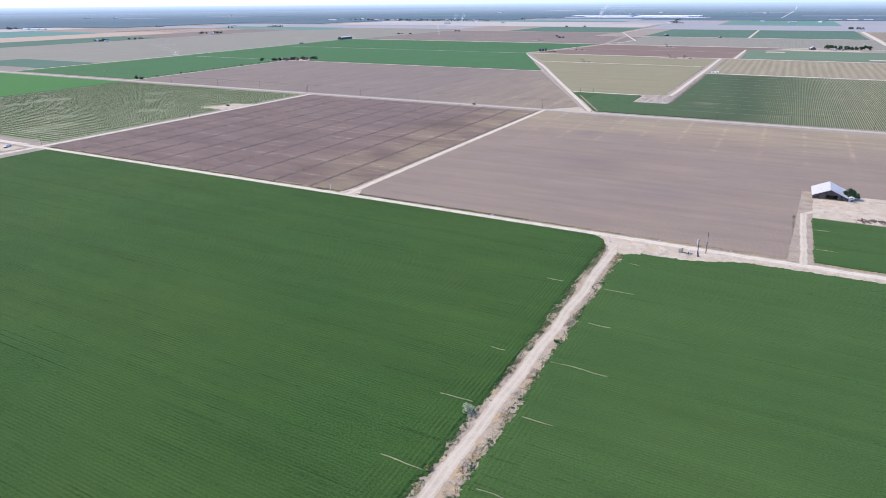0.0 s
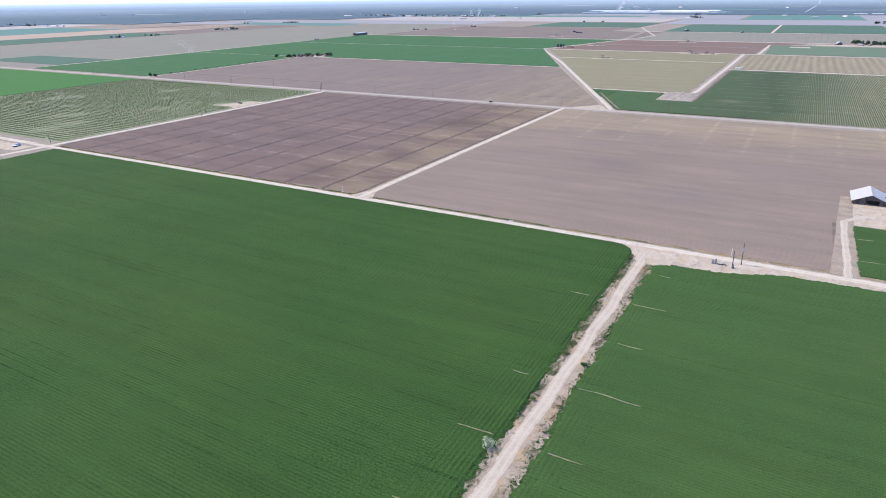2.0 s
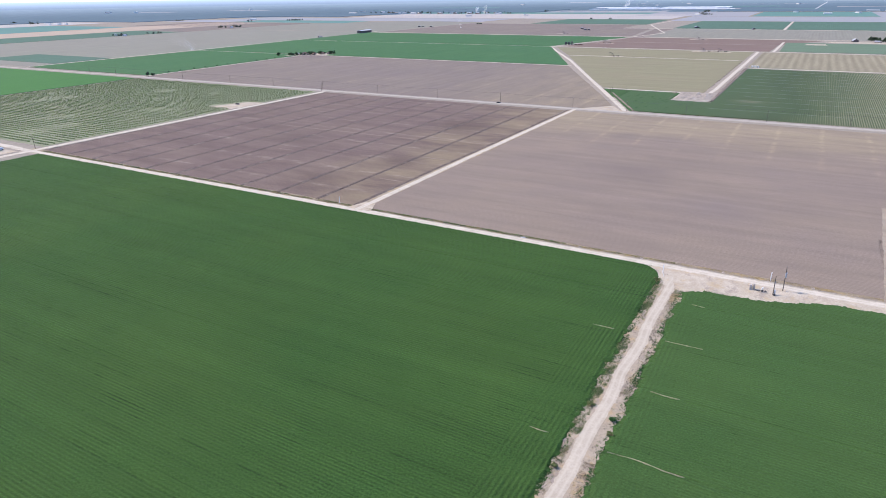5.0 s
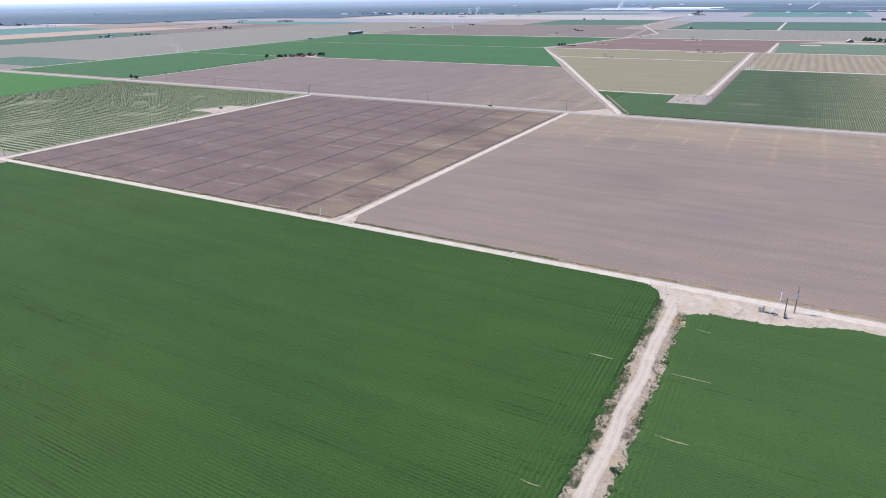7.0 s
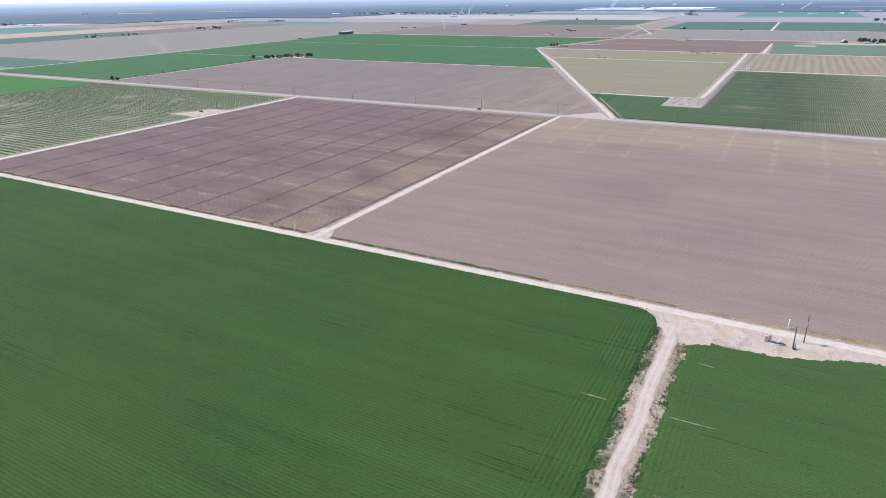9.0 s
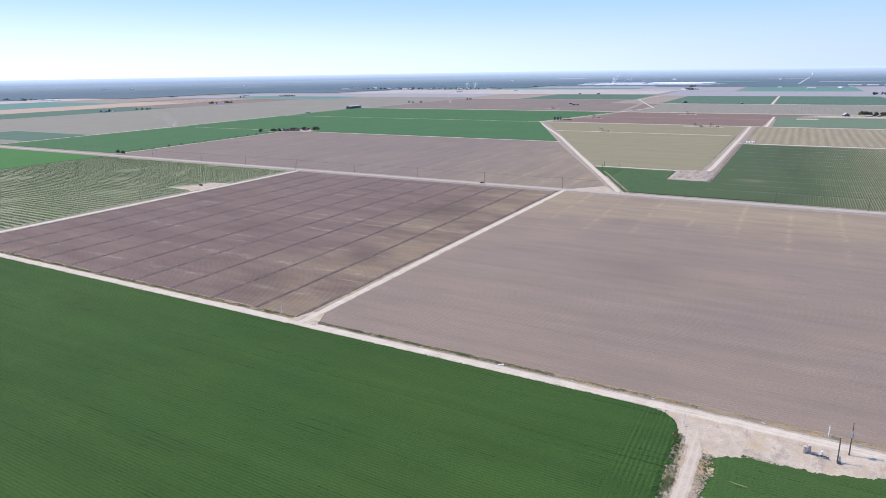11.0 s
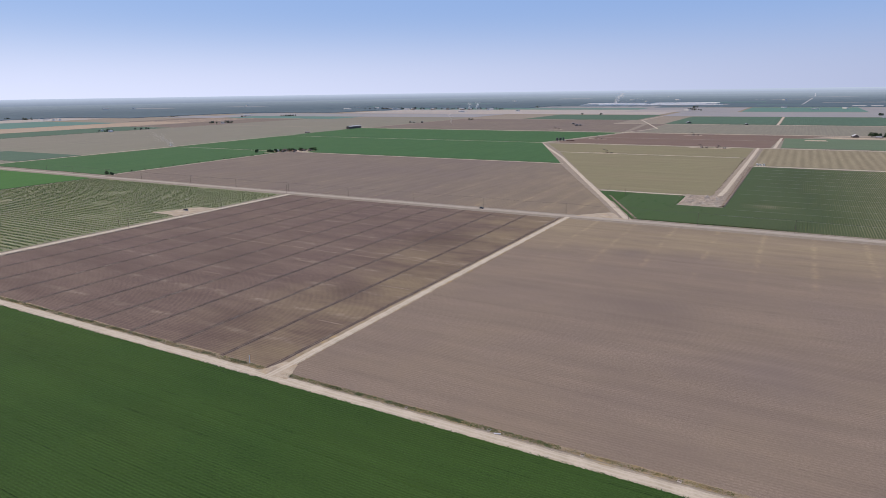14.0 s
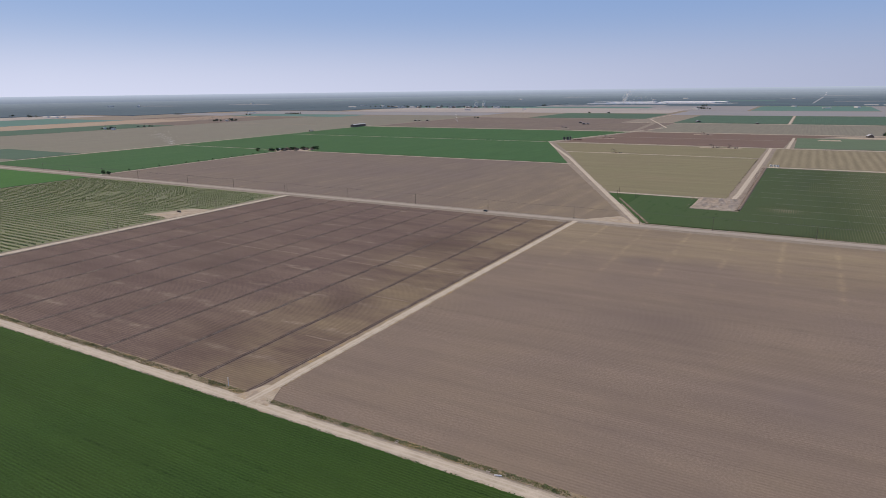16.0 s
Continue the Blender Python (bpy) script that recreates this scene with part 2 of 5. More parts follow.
SOIL = field_material("tilled_soil", (0.182, 0.14, 0.112), (0.258, 0.202, 0.161), (0.25, 0.192, 0.135), 1, 1.52, 0.13, 0.3, 0.14, 1.1, 0.011, (0, 34.3, 535, 610, (0.43, 0.335, 0.2), 41.5, 2.4), ((-122, 492, 38, (0.172, 0.135, 0.112)), (-160, 606, 16, (0.18, 0.14, 0.115)), (-60, 430, 30, (0.19, 0.15, 0.128))), mottle=0.55, dry=(1, 585, 640, (0.295, 0.235, 0.147)), lines=0.6, contrast=(0.42, 0.6))
SOIL_DARK = field_material("bedded_soil", (0.115, 0.079, 0.067), (0.212, 0.154, 0.127), (0.195, 0.143, 0.107), 1, 1.52, 0.28, 0.35, 0.18, 0.9, 0.0125, (1, 41.0, -620, -420, (0.4, 0.33, 0.25), 0.0, 16.0), ((-312, 590, 40, (0.088, 0.06, 0.047)), (-318, 372, 26, (0.096, 0.066, 0.053)), (-290, 440, 18, (0.1, 0.07, 0.057)), (-420, 470, 30, (0.11, 0.078, 0.066))), mottle=0.75, dry=(0, -345, -285, (0.24, 0.185, 0.112)), lines=0.6, contrast=(0.43, 0.59))
CLOD = plain("pale_clods", (0.38, 0.315, 0.245), 0.9)
SOIL_MAUVE = field_material("fallow_soil", (0.16, 0.125, 0.106), (0.208, 0.167, 0.141), (0.22, 0.18, 0.13), 0, 3.0, 0.14, 0.3, 0.1, 0.5, 0.006, (0, 34.3, 1000, 780, (0.36, 0.28, 0.17), 41.5, 3.0), mottle=0.55, dry=(0, -470, -270, (0.27, 0.215, 0.137)), lines=0.35)
SOIL_RED = field_material("red_soil", (0.158, 0.105, 0.082), (0.205, 0.142, 0.112), (0.19, 0.138, 0.105), 1, 4.0, 0.1, 0.4, 0.1, 0.3, mottle=0.4)
# green muted in its base colour to stand in for thin haze
MID_GREEN = field_material("mid_green", (0.07, 0.125, 0.085), (0.09, 0.155, 0.1), (0.085, 0.14, 0.095), 0, 6.0, 0.12, 0.35, 0.1, 0.2, 0.006, mottle=0.3)
STUBBLE = field_material("stubble", (0.195, 0.178, 0.1), (0.245, 0.225, 0.13), (0.225, 0.19, 0.118), 1, 4.0, 0.08, 0.35, 0.1, 0.4, mottle=0.3, lines=0.3)
STUBBLE_STRIPED = field_material("striped_stubble", (0.212, 0.182, 0.113), (0.275, 0.237, 0.152), (0.24, 0.202, 0.13), 0, 12.5, 0.26, 0.4, 0.1, 0.4)
GREY_STUBBLE = field_material("grey_stubble", (0.2, 0.187, 0.145), (0.245, 0.225, 0.175), (0.215, 0.208, 0.155), 0, 8.0, 0.08, 0.3, 0.1, 0.2, 0.004, mottle=0.5, lines=0.3)
STRAW = field_material("straw", (0.36, 0.27, 0.19), (0.42, 0.33, 0.24), (0.33, 0.26, 0.2), 1, 9.0, 0.06, 0.3, 0.1, 0.2, 0.004)
ROW_SOIL = field_material("row_crop_floor", (0.09, 0.105, 0.05), (0.14, 0.145, 0.075), (0.08, 0.105, 0.048), 0, 4.0, 0.2, 0.4, 0.1, 0.8, wet=((-82, 852, 13, (0.26, 0.21, 0.15)),), dry=(0, -30, 70, (0.27, 0.24, 0.155)))
ORCHARD_FLOOR = field_material("orchard_floor", (0.21, 0.222, 0.13), (0.3, 0.29, 0.19), (0.175, 0.205, 0.108), 1, 5.6, 0.2, 0.3, 0.1, 0.9, 0.02, mottle=0.3)
# emitted haze colours of the far materials: low down, and at the skyline
HAZE_GLOW = ((0.07, 0.112, 0.186), (0.56, 0.75, 1.1))
GROVES = field_material("distant_groves", (0.022, 0.036, 0.034), (0.052, 0.072, 0.066), (0.038, 0.058, 0.056), 1, 60.0, 0.15, 0.6, 0.1, 0.02, 0.0022, glow=HAZE_GLOW)
FAR_GREEN = field_material("distant_green", (0.04, 0.11, 0.055), (0.055, 0.135, 0.07), (0.05, 0.125, 0.068), 1, 12.0, 0.1, 0.4, 0.1, 0.1, 0.003, glow=HAZE_GLOW)
FAR_ROAD = field_material("distant_road", (0.3, 0.28, 0.26), (0.36, 0.33, 0.3), (0.32, 0.3, 0.28), 1, 20.0, 0.0, 0.2, 0.1, 0.1, 0.003, glow=HAZE_GLOW)
FAR_TAN = field_material("distant_tan", (0.2, 0.175, 0.15), (0.25, 0.215, 0.18), (0.2, 0.17, 0.15), 1, 20.0, 0.1, 0.5, 0.1, 0.1, 0.003, glow=HAZE_GLOW)
FAR_STRAW = field_material("distant_straw", (0.3, 0.24, 0.18), (0.38, 0.3, 0.22), (0.28, 0.23, 0.19), 1, 20.0, 0.1, 0.5, 0.1, 0.1, 0.003, glow=HAZE_GLOW)
TRIANGLE_GREEN = field_material("deep_green", (0.036, 0.08, 0.022), (0.052, 0.108, 0.03), (0.048, 0.092, 0.028), 0, 2.0, 0.2, 0.3, 0.1, 0.4, mottle=0.4, dry=(0, -190, -120, (0.047, 0.074, 0.024)))
ROAD = dirt_material("road_dust", (0.43, 0.368, 0.28), (0.57, 0.5, 0.395), (0.35, 0.29, 0.218))
VERGE = dirt_material("verge_dirt", (0.31, 0.262, 0.2), (0.43, 0.372, 0.3), (0.2, 0.158, 0.112), False, 0.02, (0.36, 0.265, 0.13))
TRACK_BANK = dirt_material("track_bank", (0.31, 0.25, 0.18), (0.42, 0.345, 0.255), (0.2, 0.155, 0.11), False, 0.05, (0.42, 0.285, 0.145))
TRACK = dirt_material("track_dust", (0.4, 0.338, 0.255), (0.49, 0.42, 0.325), (0.32, 0.262, 0.192))
PLAIN_EARTH = dirt_material("plain_earth", (0.25, 0.212, 0.165), (0.32, 0.275, 0.22), (0.18, 0.148, 0.115), False, 0.03)
BANK_EARTH = dirt_material("bank_earth", (0.29, 0.25, 0.15), (0.4, 0.345, 0.22), (0.14, 0.15, 0.07), False, 0.06)
CANAL_EDGE = dirt_material("scraped_earth", (0.27, 0.22, 0.17), (0.38, 0.325, 0.26), (0.16, 0.12, 0.09), False, 0.03, (0.33, 0.27, 0.19))
PIT_EARTH = dirt_material("dug_earth", (0.31, 0.26, 0.205), (0.47, 0.41, 0.335), (0.17, 0.13, 0.1), False, 0.0, (0.25, 0.2, 0.15))
LANE_EARTH = dirt_material("lane_earth", (0.26, 0.21, 0.155), (0.38, 0.315, 0.24), (0.16, 0.12, 0.088), False, 0.02, (0.36, 0.28, 0.18))
PALE_BORDER = dirt_material("pale_border", (0.25, 0.195, 0.15), (0.32, 0.255, 0.2), (0.17, 0.127, 0.098), False)
DRY_GRASS = leaf_material("dry_grass", (0.22, 0.16, 0.075), (0.4, 0.31, 0.17))
WEED = leaf_material("green_weeds", (0.085, 0.105, 0.035), (0.2, 0.205, 0.075), (0.34, 0.27, 0.12))
GREEN_WEED = leaf_material("lush_weeds", (0.12, 0.15, 0.06), (0.22, 0.245, 0.11))
TWIG = leaf_material("dead_brush", (0.1, 0.08, 0.065), (0.24, 0.19, 0.15))
CROP_LEAF = leaf_material("crop_leaves", (0.03, 0.075, 0.018), (0.06, 0.135, 0.035))
ROW_LEAF = leaf_material("row_leaves", (0.044, 0.08, 0.022), (0.058, 0.108, 0.028), None, (-185, -80, (0.066, 0.084, 0.032)))
ORCHARD_LEAF = leaf_material("orchard_leaves", (0.13, 0.185, 0.062), (0.23, 0.29, 0.115))
TREE_LEAF = leaf_material("tree_leaves", (0.022, 0.045, 0.02), (0.05, 0.085, 0.035))
# tree leaves lightened and blued, with the haze of distance put into the colour
HAZED_LEAF = leaf_material("hazed_tree_leaves", (0.045, 0.065, 0.05), (0.08, 0.105, 0.075))
PALE_LEAF = leaf_material("pale_leaves", (0.3, 0.34, 0.2), (0.5, 0.53, 0.36))
BARK = plain("bark", (0.12, 0.09, 0.065), 0.9)
WOOD_POLE = plain("pole_wood", (0.13, 0.1, 0.08), 0.85)
BARN_WOOD = plain("barn_wood", (0.17, 0.135, 0.12), 0.9, 0, 0.5, 0.8)
ROOF_METAL = plain("painted_roof", (0.52, 0.505, 0.475), 0.5, 0.0, 0.2, 0.4)
ROOF_GREY = plain("grey_roof", (0.3, 0.3, 0.31), 0.6)
WALL_WHITE = plain("white_wall", (0.7, 0.69, 0.66), 0.7, 0, 0.15)
WALL_TAN = plain("tan_wall", (0.36, 0.28, 0.22), 0.8)
CONCRETE = plain("concrete", (0.5, 0.43, 0.36), 0.85)
DULL_PIPE = plain("dull_pipe", (0.36, 0.37, 0.3), 0.7)
ROOF_DULL = plain("dull_metal_roof", (0.46, 0.46, 0.46), 0.55)
ROAD_EDGE = dirt_material("road_edge_earth", (0.26, 0.205, 0.14), (0.36, 0.29, 0.2), (0.19, 0.15, 0.1), False, 0.04, (0.4, 0.28, 0.12))
WHITE_PIPE = plain("white_pipe", (0.78, 0.78, 0.76), 0.5, 0, 0.1)
STEEL = plain("dark_steel", (0.09, 0.085, 0.085), 0.55, 0.4)
GALV = plain("galvanised", (0.42, 0.46, 0.52), 0.45, 0.5)
RUST = plain("rusty_steel", (0.16, 0.085, 0.06), 0.8)
CAR_PAINT = plain("dark_car_paint", (0.02, 0.022, 0.027), 0.25, 0.2, 0.1)
GLASS = plain("car_glass", (0.02, 0.025, 0.03), 0.08, 0.0, 0.1)
RUBBER = plain("rubber", (0.02, 0.02, 0.02), 0.9)
PLASTIC_SHEET = plain("white_sheeting", (0.86, 0.84, 0.8), 0.5, 0, 0.2, 0.02)
YARD = dirt_material("yard_dirt", (0.4, 0.335, 0.25), (0.51, 0.435, 0.335), (0.28, 0.21, 0.145), False, 0.0, (0.42, 0.31, 0.18))
ASPHALT = dirt_material("old_asphalt", (0.35, 0.308, 0.25), (0.42, 0.372, 0.31), (0.3, 0.262, 0.212))
BERM = dirt_material("berm_earth", (0.18, 0.135, 0.105), (0.26, 0.2, 0.155), (0.11, 0.078, 0.06), False, 0.0, (0.38, 0.3, 0.22))

DARK_FURROW = dirt_material("dark_furrow", (0.075, 0.05, 0.037), (0.11, 0.076, 0.058), (0.05, 0.034, 0.026), False)

# ---- helpers ----
MID = (-35.0, 85.0)
FLAT, REACH = 3000.0, 1850.0


def bend(x, y, z):
    """The plain is flat as far as 3 km; beyond it the distant backdrop is drawn in and rises to the skyline."""
    dx, dy = x - MID[0], y - MID[1]
    d = math.hypot(dx, dy)
    if d <= FLAT:
        return (x, y, z)
    e = FLAT + REACH * (1 - math.exp(-(d - FLAT) / REACH))
    k = e / d
    return (MID[0] + dx * k, MID[1] + dy * k, 118.0 * (1 - k) + z * k)


def mesh_object(name, verts, faces, material, smooth=False, parent=None, uv=None):
    me = bpy.data.meshes.new(name)
    me.from_pydata(verts, [], faces)
    me.materials.append(material)
    if smooth:
        me.shade_smooth()
    if uv:
        lay = me.uv_layers.new(name="UVMap")
        lay.data.foreach_set("uv", [c for lp in me.loops for c in uv[lp.vertex_index]])
    ob = new(name, me)
    ob.parent = parent
    return ob


def part(name, bm, material, parent, label=""):
    """Links a bmesh as one mesh object under a thing or a part."""
    me = bpy.data.meshes.new(name)
    bm.to_mesh(me)
    bm.free()
    me.materials.append(material)
    ob = new(name, me)
    ob.parent = parent
    return tagged(ob, label)


def thing(name, label, category, m=None, group="", kind=""):
    ob = new(name)
    if m is not None:
        ob.matrix_world = m
    return tagged(ob, label, category, group, kind)


def wob(x, y, s, seed=0.0):
    return noise.noise((x * s, y * s, seed))


def field(name, corners, material, label, z=0.06, step=8.0, ragged=0.6, swell=0.0, skirt=True, category="field", kind="structure"):
    """A sheet between four corners, in order round it, with uneven edges, a sown surface and a skirt down to the ground."""
    (ax, ay), (bx, by), (cx, cy), (dx, dy) = corners
    wid = max(math.hypot(bx - ax, by - ay), math.hypot(cx - dx, cy - dy))
    dep = max(math.hypot(dx - ax, dy - ay), math.hypot(cx - bx, cy - by))
    nu, nv = max(2, min(160, int(wid / step))), max(2, min(160, int(dep / step)))
    verts, faces = [], []
    for j in range(nv + 1):
        v = j / nv
        for i in range(nu + 1):
            u = i / nu
            x = (ax * (1 - u) + bx * u) * (1 - v) + (dx * (1 - u) + cx * u) * v
            y = (ay * (1 - u) + by * u) * (1 - v) + (dy * (1 - u) + cy * u) * v
            edge = i in (0, nu) or j in (0, nv)
            if edge and ragged:
                x += ragged * (wob(x, y, 0.11, 3) + 0.6 * wob(x, y, 0.43, 5))
                y += ragged * (wob(x, y, 0.11, 8) + 0.6 * wob(x, y, 0.43, 11))
            h = z + (swell * wob(x, y, 0.05, 2) if swell and not edge else 0)
            verts.append(bend(x, y, h))
    for j in range(nv):
        for i in range(nu):
            k = j * (nu + 1) + i
            faces.append((k, k + 1, k + nu + 2, k + nu + 1))
    if skirt:
        rim = [i for i in range(nu + 1)] + [j * (nu + 1) + nu for j in range(1, nv + 1)] + [nv * (nu + 1) + i for i in range(nu - 1, -1, -1)] + [j * (nu + 1) for j in range(nv - 1, 0, -1)]
        base = len(verts)
        verts += [(verts[k][0], verts[k][1], verts[k][2] - z - 0.1) for k in rim]
        m = len(rim)
        faces += [(rim[(q + 1) % m], rim[q], base + q, base + (q + 1) % m) for q in range(m)]
    return tagged(mesh_object(name, verts, faces, material, smooth=swell > 0), label, category, kind=kind)


def box_field(name, x0, x1, y0, y1, material, label, **kw):
    return field(name, [(x0, y0), (x1, y0), (x1, y1), (x0, y1)], material, label, **kw)


def road(name, line, width, material, label, z=0.14, ragged=0.5, step=4.0, crown=0.08):
    """A strip along a line of points, crowned, with uneven edges. The UV is metres across and along."""
    pts = []
    for (x0, y0), (x1, y1) in zip(line, line[1:]):
        n = max(1, int(math.hypot(x1 - x0, y1 - y0) / step))
        pts += [(x0 + (x1 - x0) * k / n, y0 + (y1 - y0) * k / n) for k in range(n)]
    pts.append(line[-1])
    verts, faces, uv = [], [], []
    cols = (-1.0, -0.6, -0.3, 0.0, 0.3, 0.6, 1.0)
    run = 0.0
    for k, (x, y) in enumerate(pts):
        a, b = pts[max(0, k - 1)], pts[min(len(pts) - 1, k + 1)]
        t = Vector((b[0] - a[0], b[1] - a[1])).normalized()
        if k:
            run += math.hypot(x - pts[k - 1][0], y - pts[k - 1][1])
        for c in cols:
            w = c * width / 2
            if abs(c) > 0.9:
                w += ragged * (0.7 * wob(x, y, 0.13, 20 + c) + 0.5 * wob(x, y, 0.5, 31 + c) + 0.45 * wob(x, y, 1.3, 41 + c))
            h = z - 0.1 if abs(c) == 1.0 else z + crown * (1 - c * c)
            verts.append(bend(x + t.y * w, y - t.x * w, h))
            uv.append((w, run))
    m = len(cols)
    for k in range(len(pts) - 1):
        for i in range(m - 1):
            q = k * m + i
            faces.append((q, q + 1, q + m + 1, q + m))
    return tagged(mesh_object(name, verts, faces, material, False, None, uv), label, "road", kind="structure")


# ---- ground: one sheet from under the camera to the skyline ----
verts, faces = [], []
rings = [0, 60, 150, 300, 500, 800, 1200, 1700, 2300, 2900, 3000, 3200, 3500, 3900, 4400, 5000, 5800, 7000, 9000, 12000, 17000, 26000, 60000]
SEG = 288
for r in rings:
    for s in range(SEG):
        a = 2 * math.pi * s / SEG
        verts.append(bend(MID[0] + r * math.sin(a), MID[1] + r * math.cos(a), -0.05))
for k in range(len(rings) - 1):
    for s in range(SEG):
        t = (s + 1) % SEG
        faces.append((k * SEG + s, k * SEG + t, (k + 1) * SEG + t, (k + 1) * SEG + s))
ground = mesh_object("ground", verts, faces, PLAIN_EARTH)
# the far rings take the grove material with its painted haze glow
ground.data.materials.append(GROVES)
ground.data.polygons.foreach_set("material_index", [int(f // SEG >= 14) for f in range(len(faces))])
tagged(ground, "dry pale earth of a flat farmed plain", "ground", kind="structure")

# ---- fields, near to far ----
def spread(a, b, fine_a, fine_b, fine, coarse):
    """Grid lines from a to b, close together between fine_a and fine_b."""
    lines = list(np.arange(a, fine_a, coarse)) + list(np.arange(max(a, fine_a), min(b, fine_b), fine)) + list(np.arange(max(a, fine_b), b, coarse))
    return np.array(lines + [b])


def crop(name, x0, x1, y0, y1, label, near, height=0.55, notch=None, top=None, track=None, material=None):
    """A stand of crop: a sheet of tufts with uneven tops and ragged edges; closer grid where the camera passes near.
    notch: (x, y) of a corner cut round."""
    xs, ys = spread(x0, x1, near[0], near[1], 0.72, 3.0), spread(y0, y1, near[2], near[3], 0.72, 3.0)
    gx, gy = np.meshgrid(xs, ys)
    rng = np.random.default_rng(int(abs(x0) + abs(y1)))
    nu, nv = len(xs), len(ys)
    tuft = rng.normal(0, 0.042, gx.shape)
    # sowing lines along x; along y on the headlands beside the track
    head = np.abs(gx + 64) < 21
    lines_x = rng.normal(0, 0.038, nv)[:, None]
    lines_y = rng.normal(0, 0.035, nu)[None, :]
    gz = height + tuft + np.where(head, lines_y, lines_x)
    # borders of the irrigation checks, every 34.4 m
    check = np.abs((gy - 118.9 + 17.2) % 34.4 - 17.2)
    gz -= np.where((check < 0.6) & ~head, 0.16, 0.0)
    # wide swells
    gz += 0.06 * np.sin(gx * 0.013 + 1.3) * np.sin(gy * 0.11)
    px, py = gx + rng.normal(0, 0.16, gx.shape), gy + rng.normal(0, 0.16, gx.shape)
    for k in range(nv):
        for i in (0, nu - 1):
            y = float(gy[k, i])
            px[k, i] += 1.5 * wob(y, 3.0, 0.07, 4 + i) + 1.1 * wob(y, 2.0, 0.22, 7 + i) + 1.2 * wob(y, 1.0, 0.6, 9 + i)
    for i in range(nu):
        for k in (0, nv - 1):
            x = float(gx[k, i])
            py[k, i] += 0.5 * wob(x, 3.0, 0.08, 6 + k) + 0.45 * wob(x, 1.0, 0.45, 2 + k)
    if track is not None:
        # patchy, low growth along the banks of the track
        for i in np.flatnonzero(np.abs(xs - track) < 5.5):
            for k in range(nv):
                x, y = float(xs[i]), float(ys[k])
                grow = (abs(x - track) + 1.7 * wob(x, y, 0.05, 14) + 1.5 * wob(x, y, 0.2, 15) + 1.5 * wob(x, y, 0.7, 16) - 0.5) / 2.6
                gz[k, i] = -0.1 + (gz[k, i] + 0.1) * min(1.0, max(0.0, grow)) ** 0.7
    rim = np.zeros(gx.shape, bool)
    rim[0], rim[-1], rim[:, 0], rim[:, -1] = True, True, True, True
    gz[rim] = -0.08
    if notch:
        cx, cy, r, sx = notch
        inside = ((gx - cx) * sx > 0) & (gy > cy)
        d = np.hypot(gx - cx, gy - cy)
        k = np.where(inside & (d > r), r / np.maximum(d, 1e-6), 1.0)
        px, py = np.where(k < 1, cx + (px - cx) * k, px), np.where(k < 1, cy + (py - cy) * k, py)
        gz = np.where(k < 1, -0.08, gz)
    if top:
        # the far edge swings in: points (x, y) along it
        edge = np.interp(gx, [q[0] for q in top], [q[1] for q in top]) + 0.5 * np.sin(gx * 0.9) * np.sin(gx * 0.37 + 1)
        over = gy > edge
        py, gz = np.where(over, edge, py), np.where(over, -0.08, gz)
    verts = np.stack([px, py, gz], -1).reshape(-1, 3)
    idx = np.arange(nu * nv).reshape(nv, nu)
    faces = np.stack([idx[:-1, :-1], idx[:-1, 1:], idx[1:, 1:], idx[1:, :-1]], -1).reshape(-1, 4)
    return tagged(mesh_object(name, verts.tolist(), faces.tolist(), material or ALFALFA), label, "crop field", kind="stuff")


crop("alfalfa_field", -576, -68.3, -260, 325.0, "dense dark green alfalfa field with faint sowing lines", (-360, -69.6, 40, 325.0), notch=(-82, 312.5, 12.3, 1), track=-68.3)
crop("alfalfa_field", -58.7, 260, -260, 320, "dense dark green alfalfa field beside a dirt track", (-57.6, 150, 60, 320), material=ALFALFA_PALE, track=-58.7, top=((-60, 300), (-55, 304.5), (-49, 306.8), (-30, 308.3), (-20, 311), (-3, 318), (40, 319.5), (260, 320)))
crop("alfalfa_field", 27.5, 330, 333.5, 409, "green alfalfa plot in front of the barn yard", (27.5, 90, 333.5, 409), material=ALFALFA_PALE)
box_field("bare_field", -246, 420, 334.5, 711, SOIL, "bare tilled grey-brown field with fine rows", step=6)
box_field("bedded_field", -584, -252.8, 335.5, 709, SOIL_DARK, "bare brown bedded field crossed by dark ditches", step=10)
box_field("orchard_ground", -969, -599, 343, 709, ORCHARD_FLOOR, "weedy orchard floor between rows of young trees", step=10)
box_field("green_field", -1420, -976, 345, 707, ALFALFA_B, "bright green young crop field", z=0.4, step=20)
field("fallow_field", [(-984, 733), (-203, 733), (-390, 1143), (-998, 1143)], SOIL_MAUVE, "bare mauve-brown fallow field beyond the paved road", step=14)
field("green_field", [(-1342, 740), (-990, 740), (-1004, 1146), (-1342, 1146)], ALFALFA_FAR, "bright green field with a field path", z=0.4, step=20, kind="stuff")
field("green_field", [(-1350, 1153), (-402, 1153), (-578, 1536), (-1370, 1536)], ALFALFA_FAR, "long bright green field", z=0.4, step=20, kind="stuff")
field("green_field", [(-1370, 1546), (-584, 1546), (-492, 1930), (-1398, 1930)], ALFALFA_FAR, "long bright green field", z=0.4, step=20, kind="stuff")
box_field("grey_field", -2135, -1356, 745, 1950, GREY_STUBBLE, "pale grey-green stubble field", step=30)
box_field("green_field", -1640, -1358, 800, 925, MID_GREEN, "dull dark green strip by the stubble", z=0.35, step=20, kind="stuff")
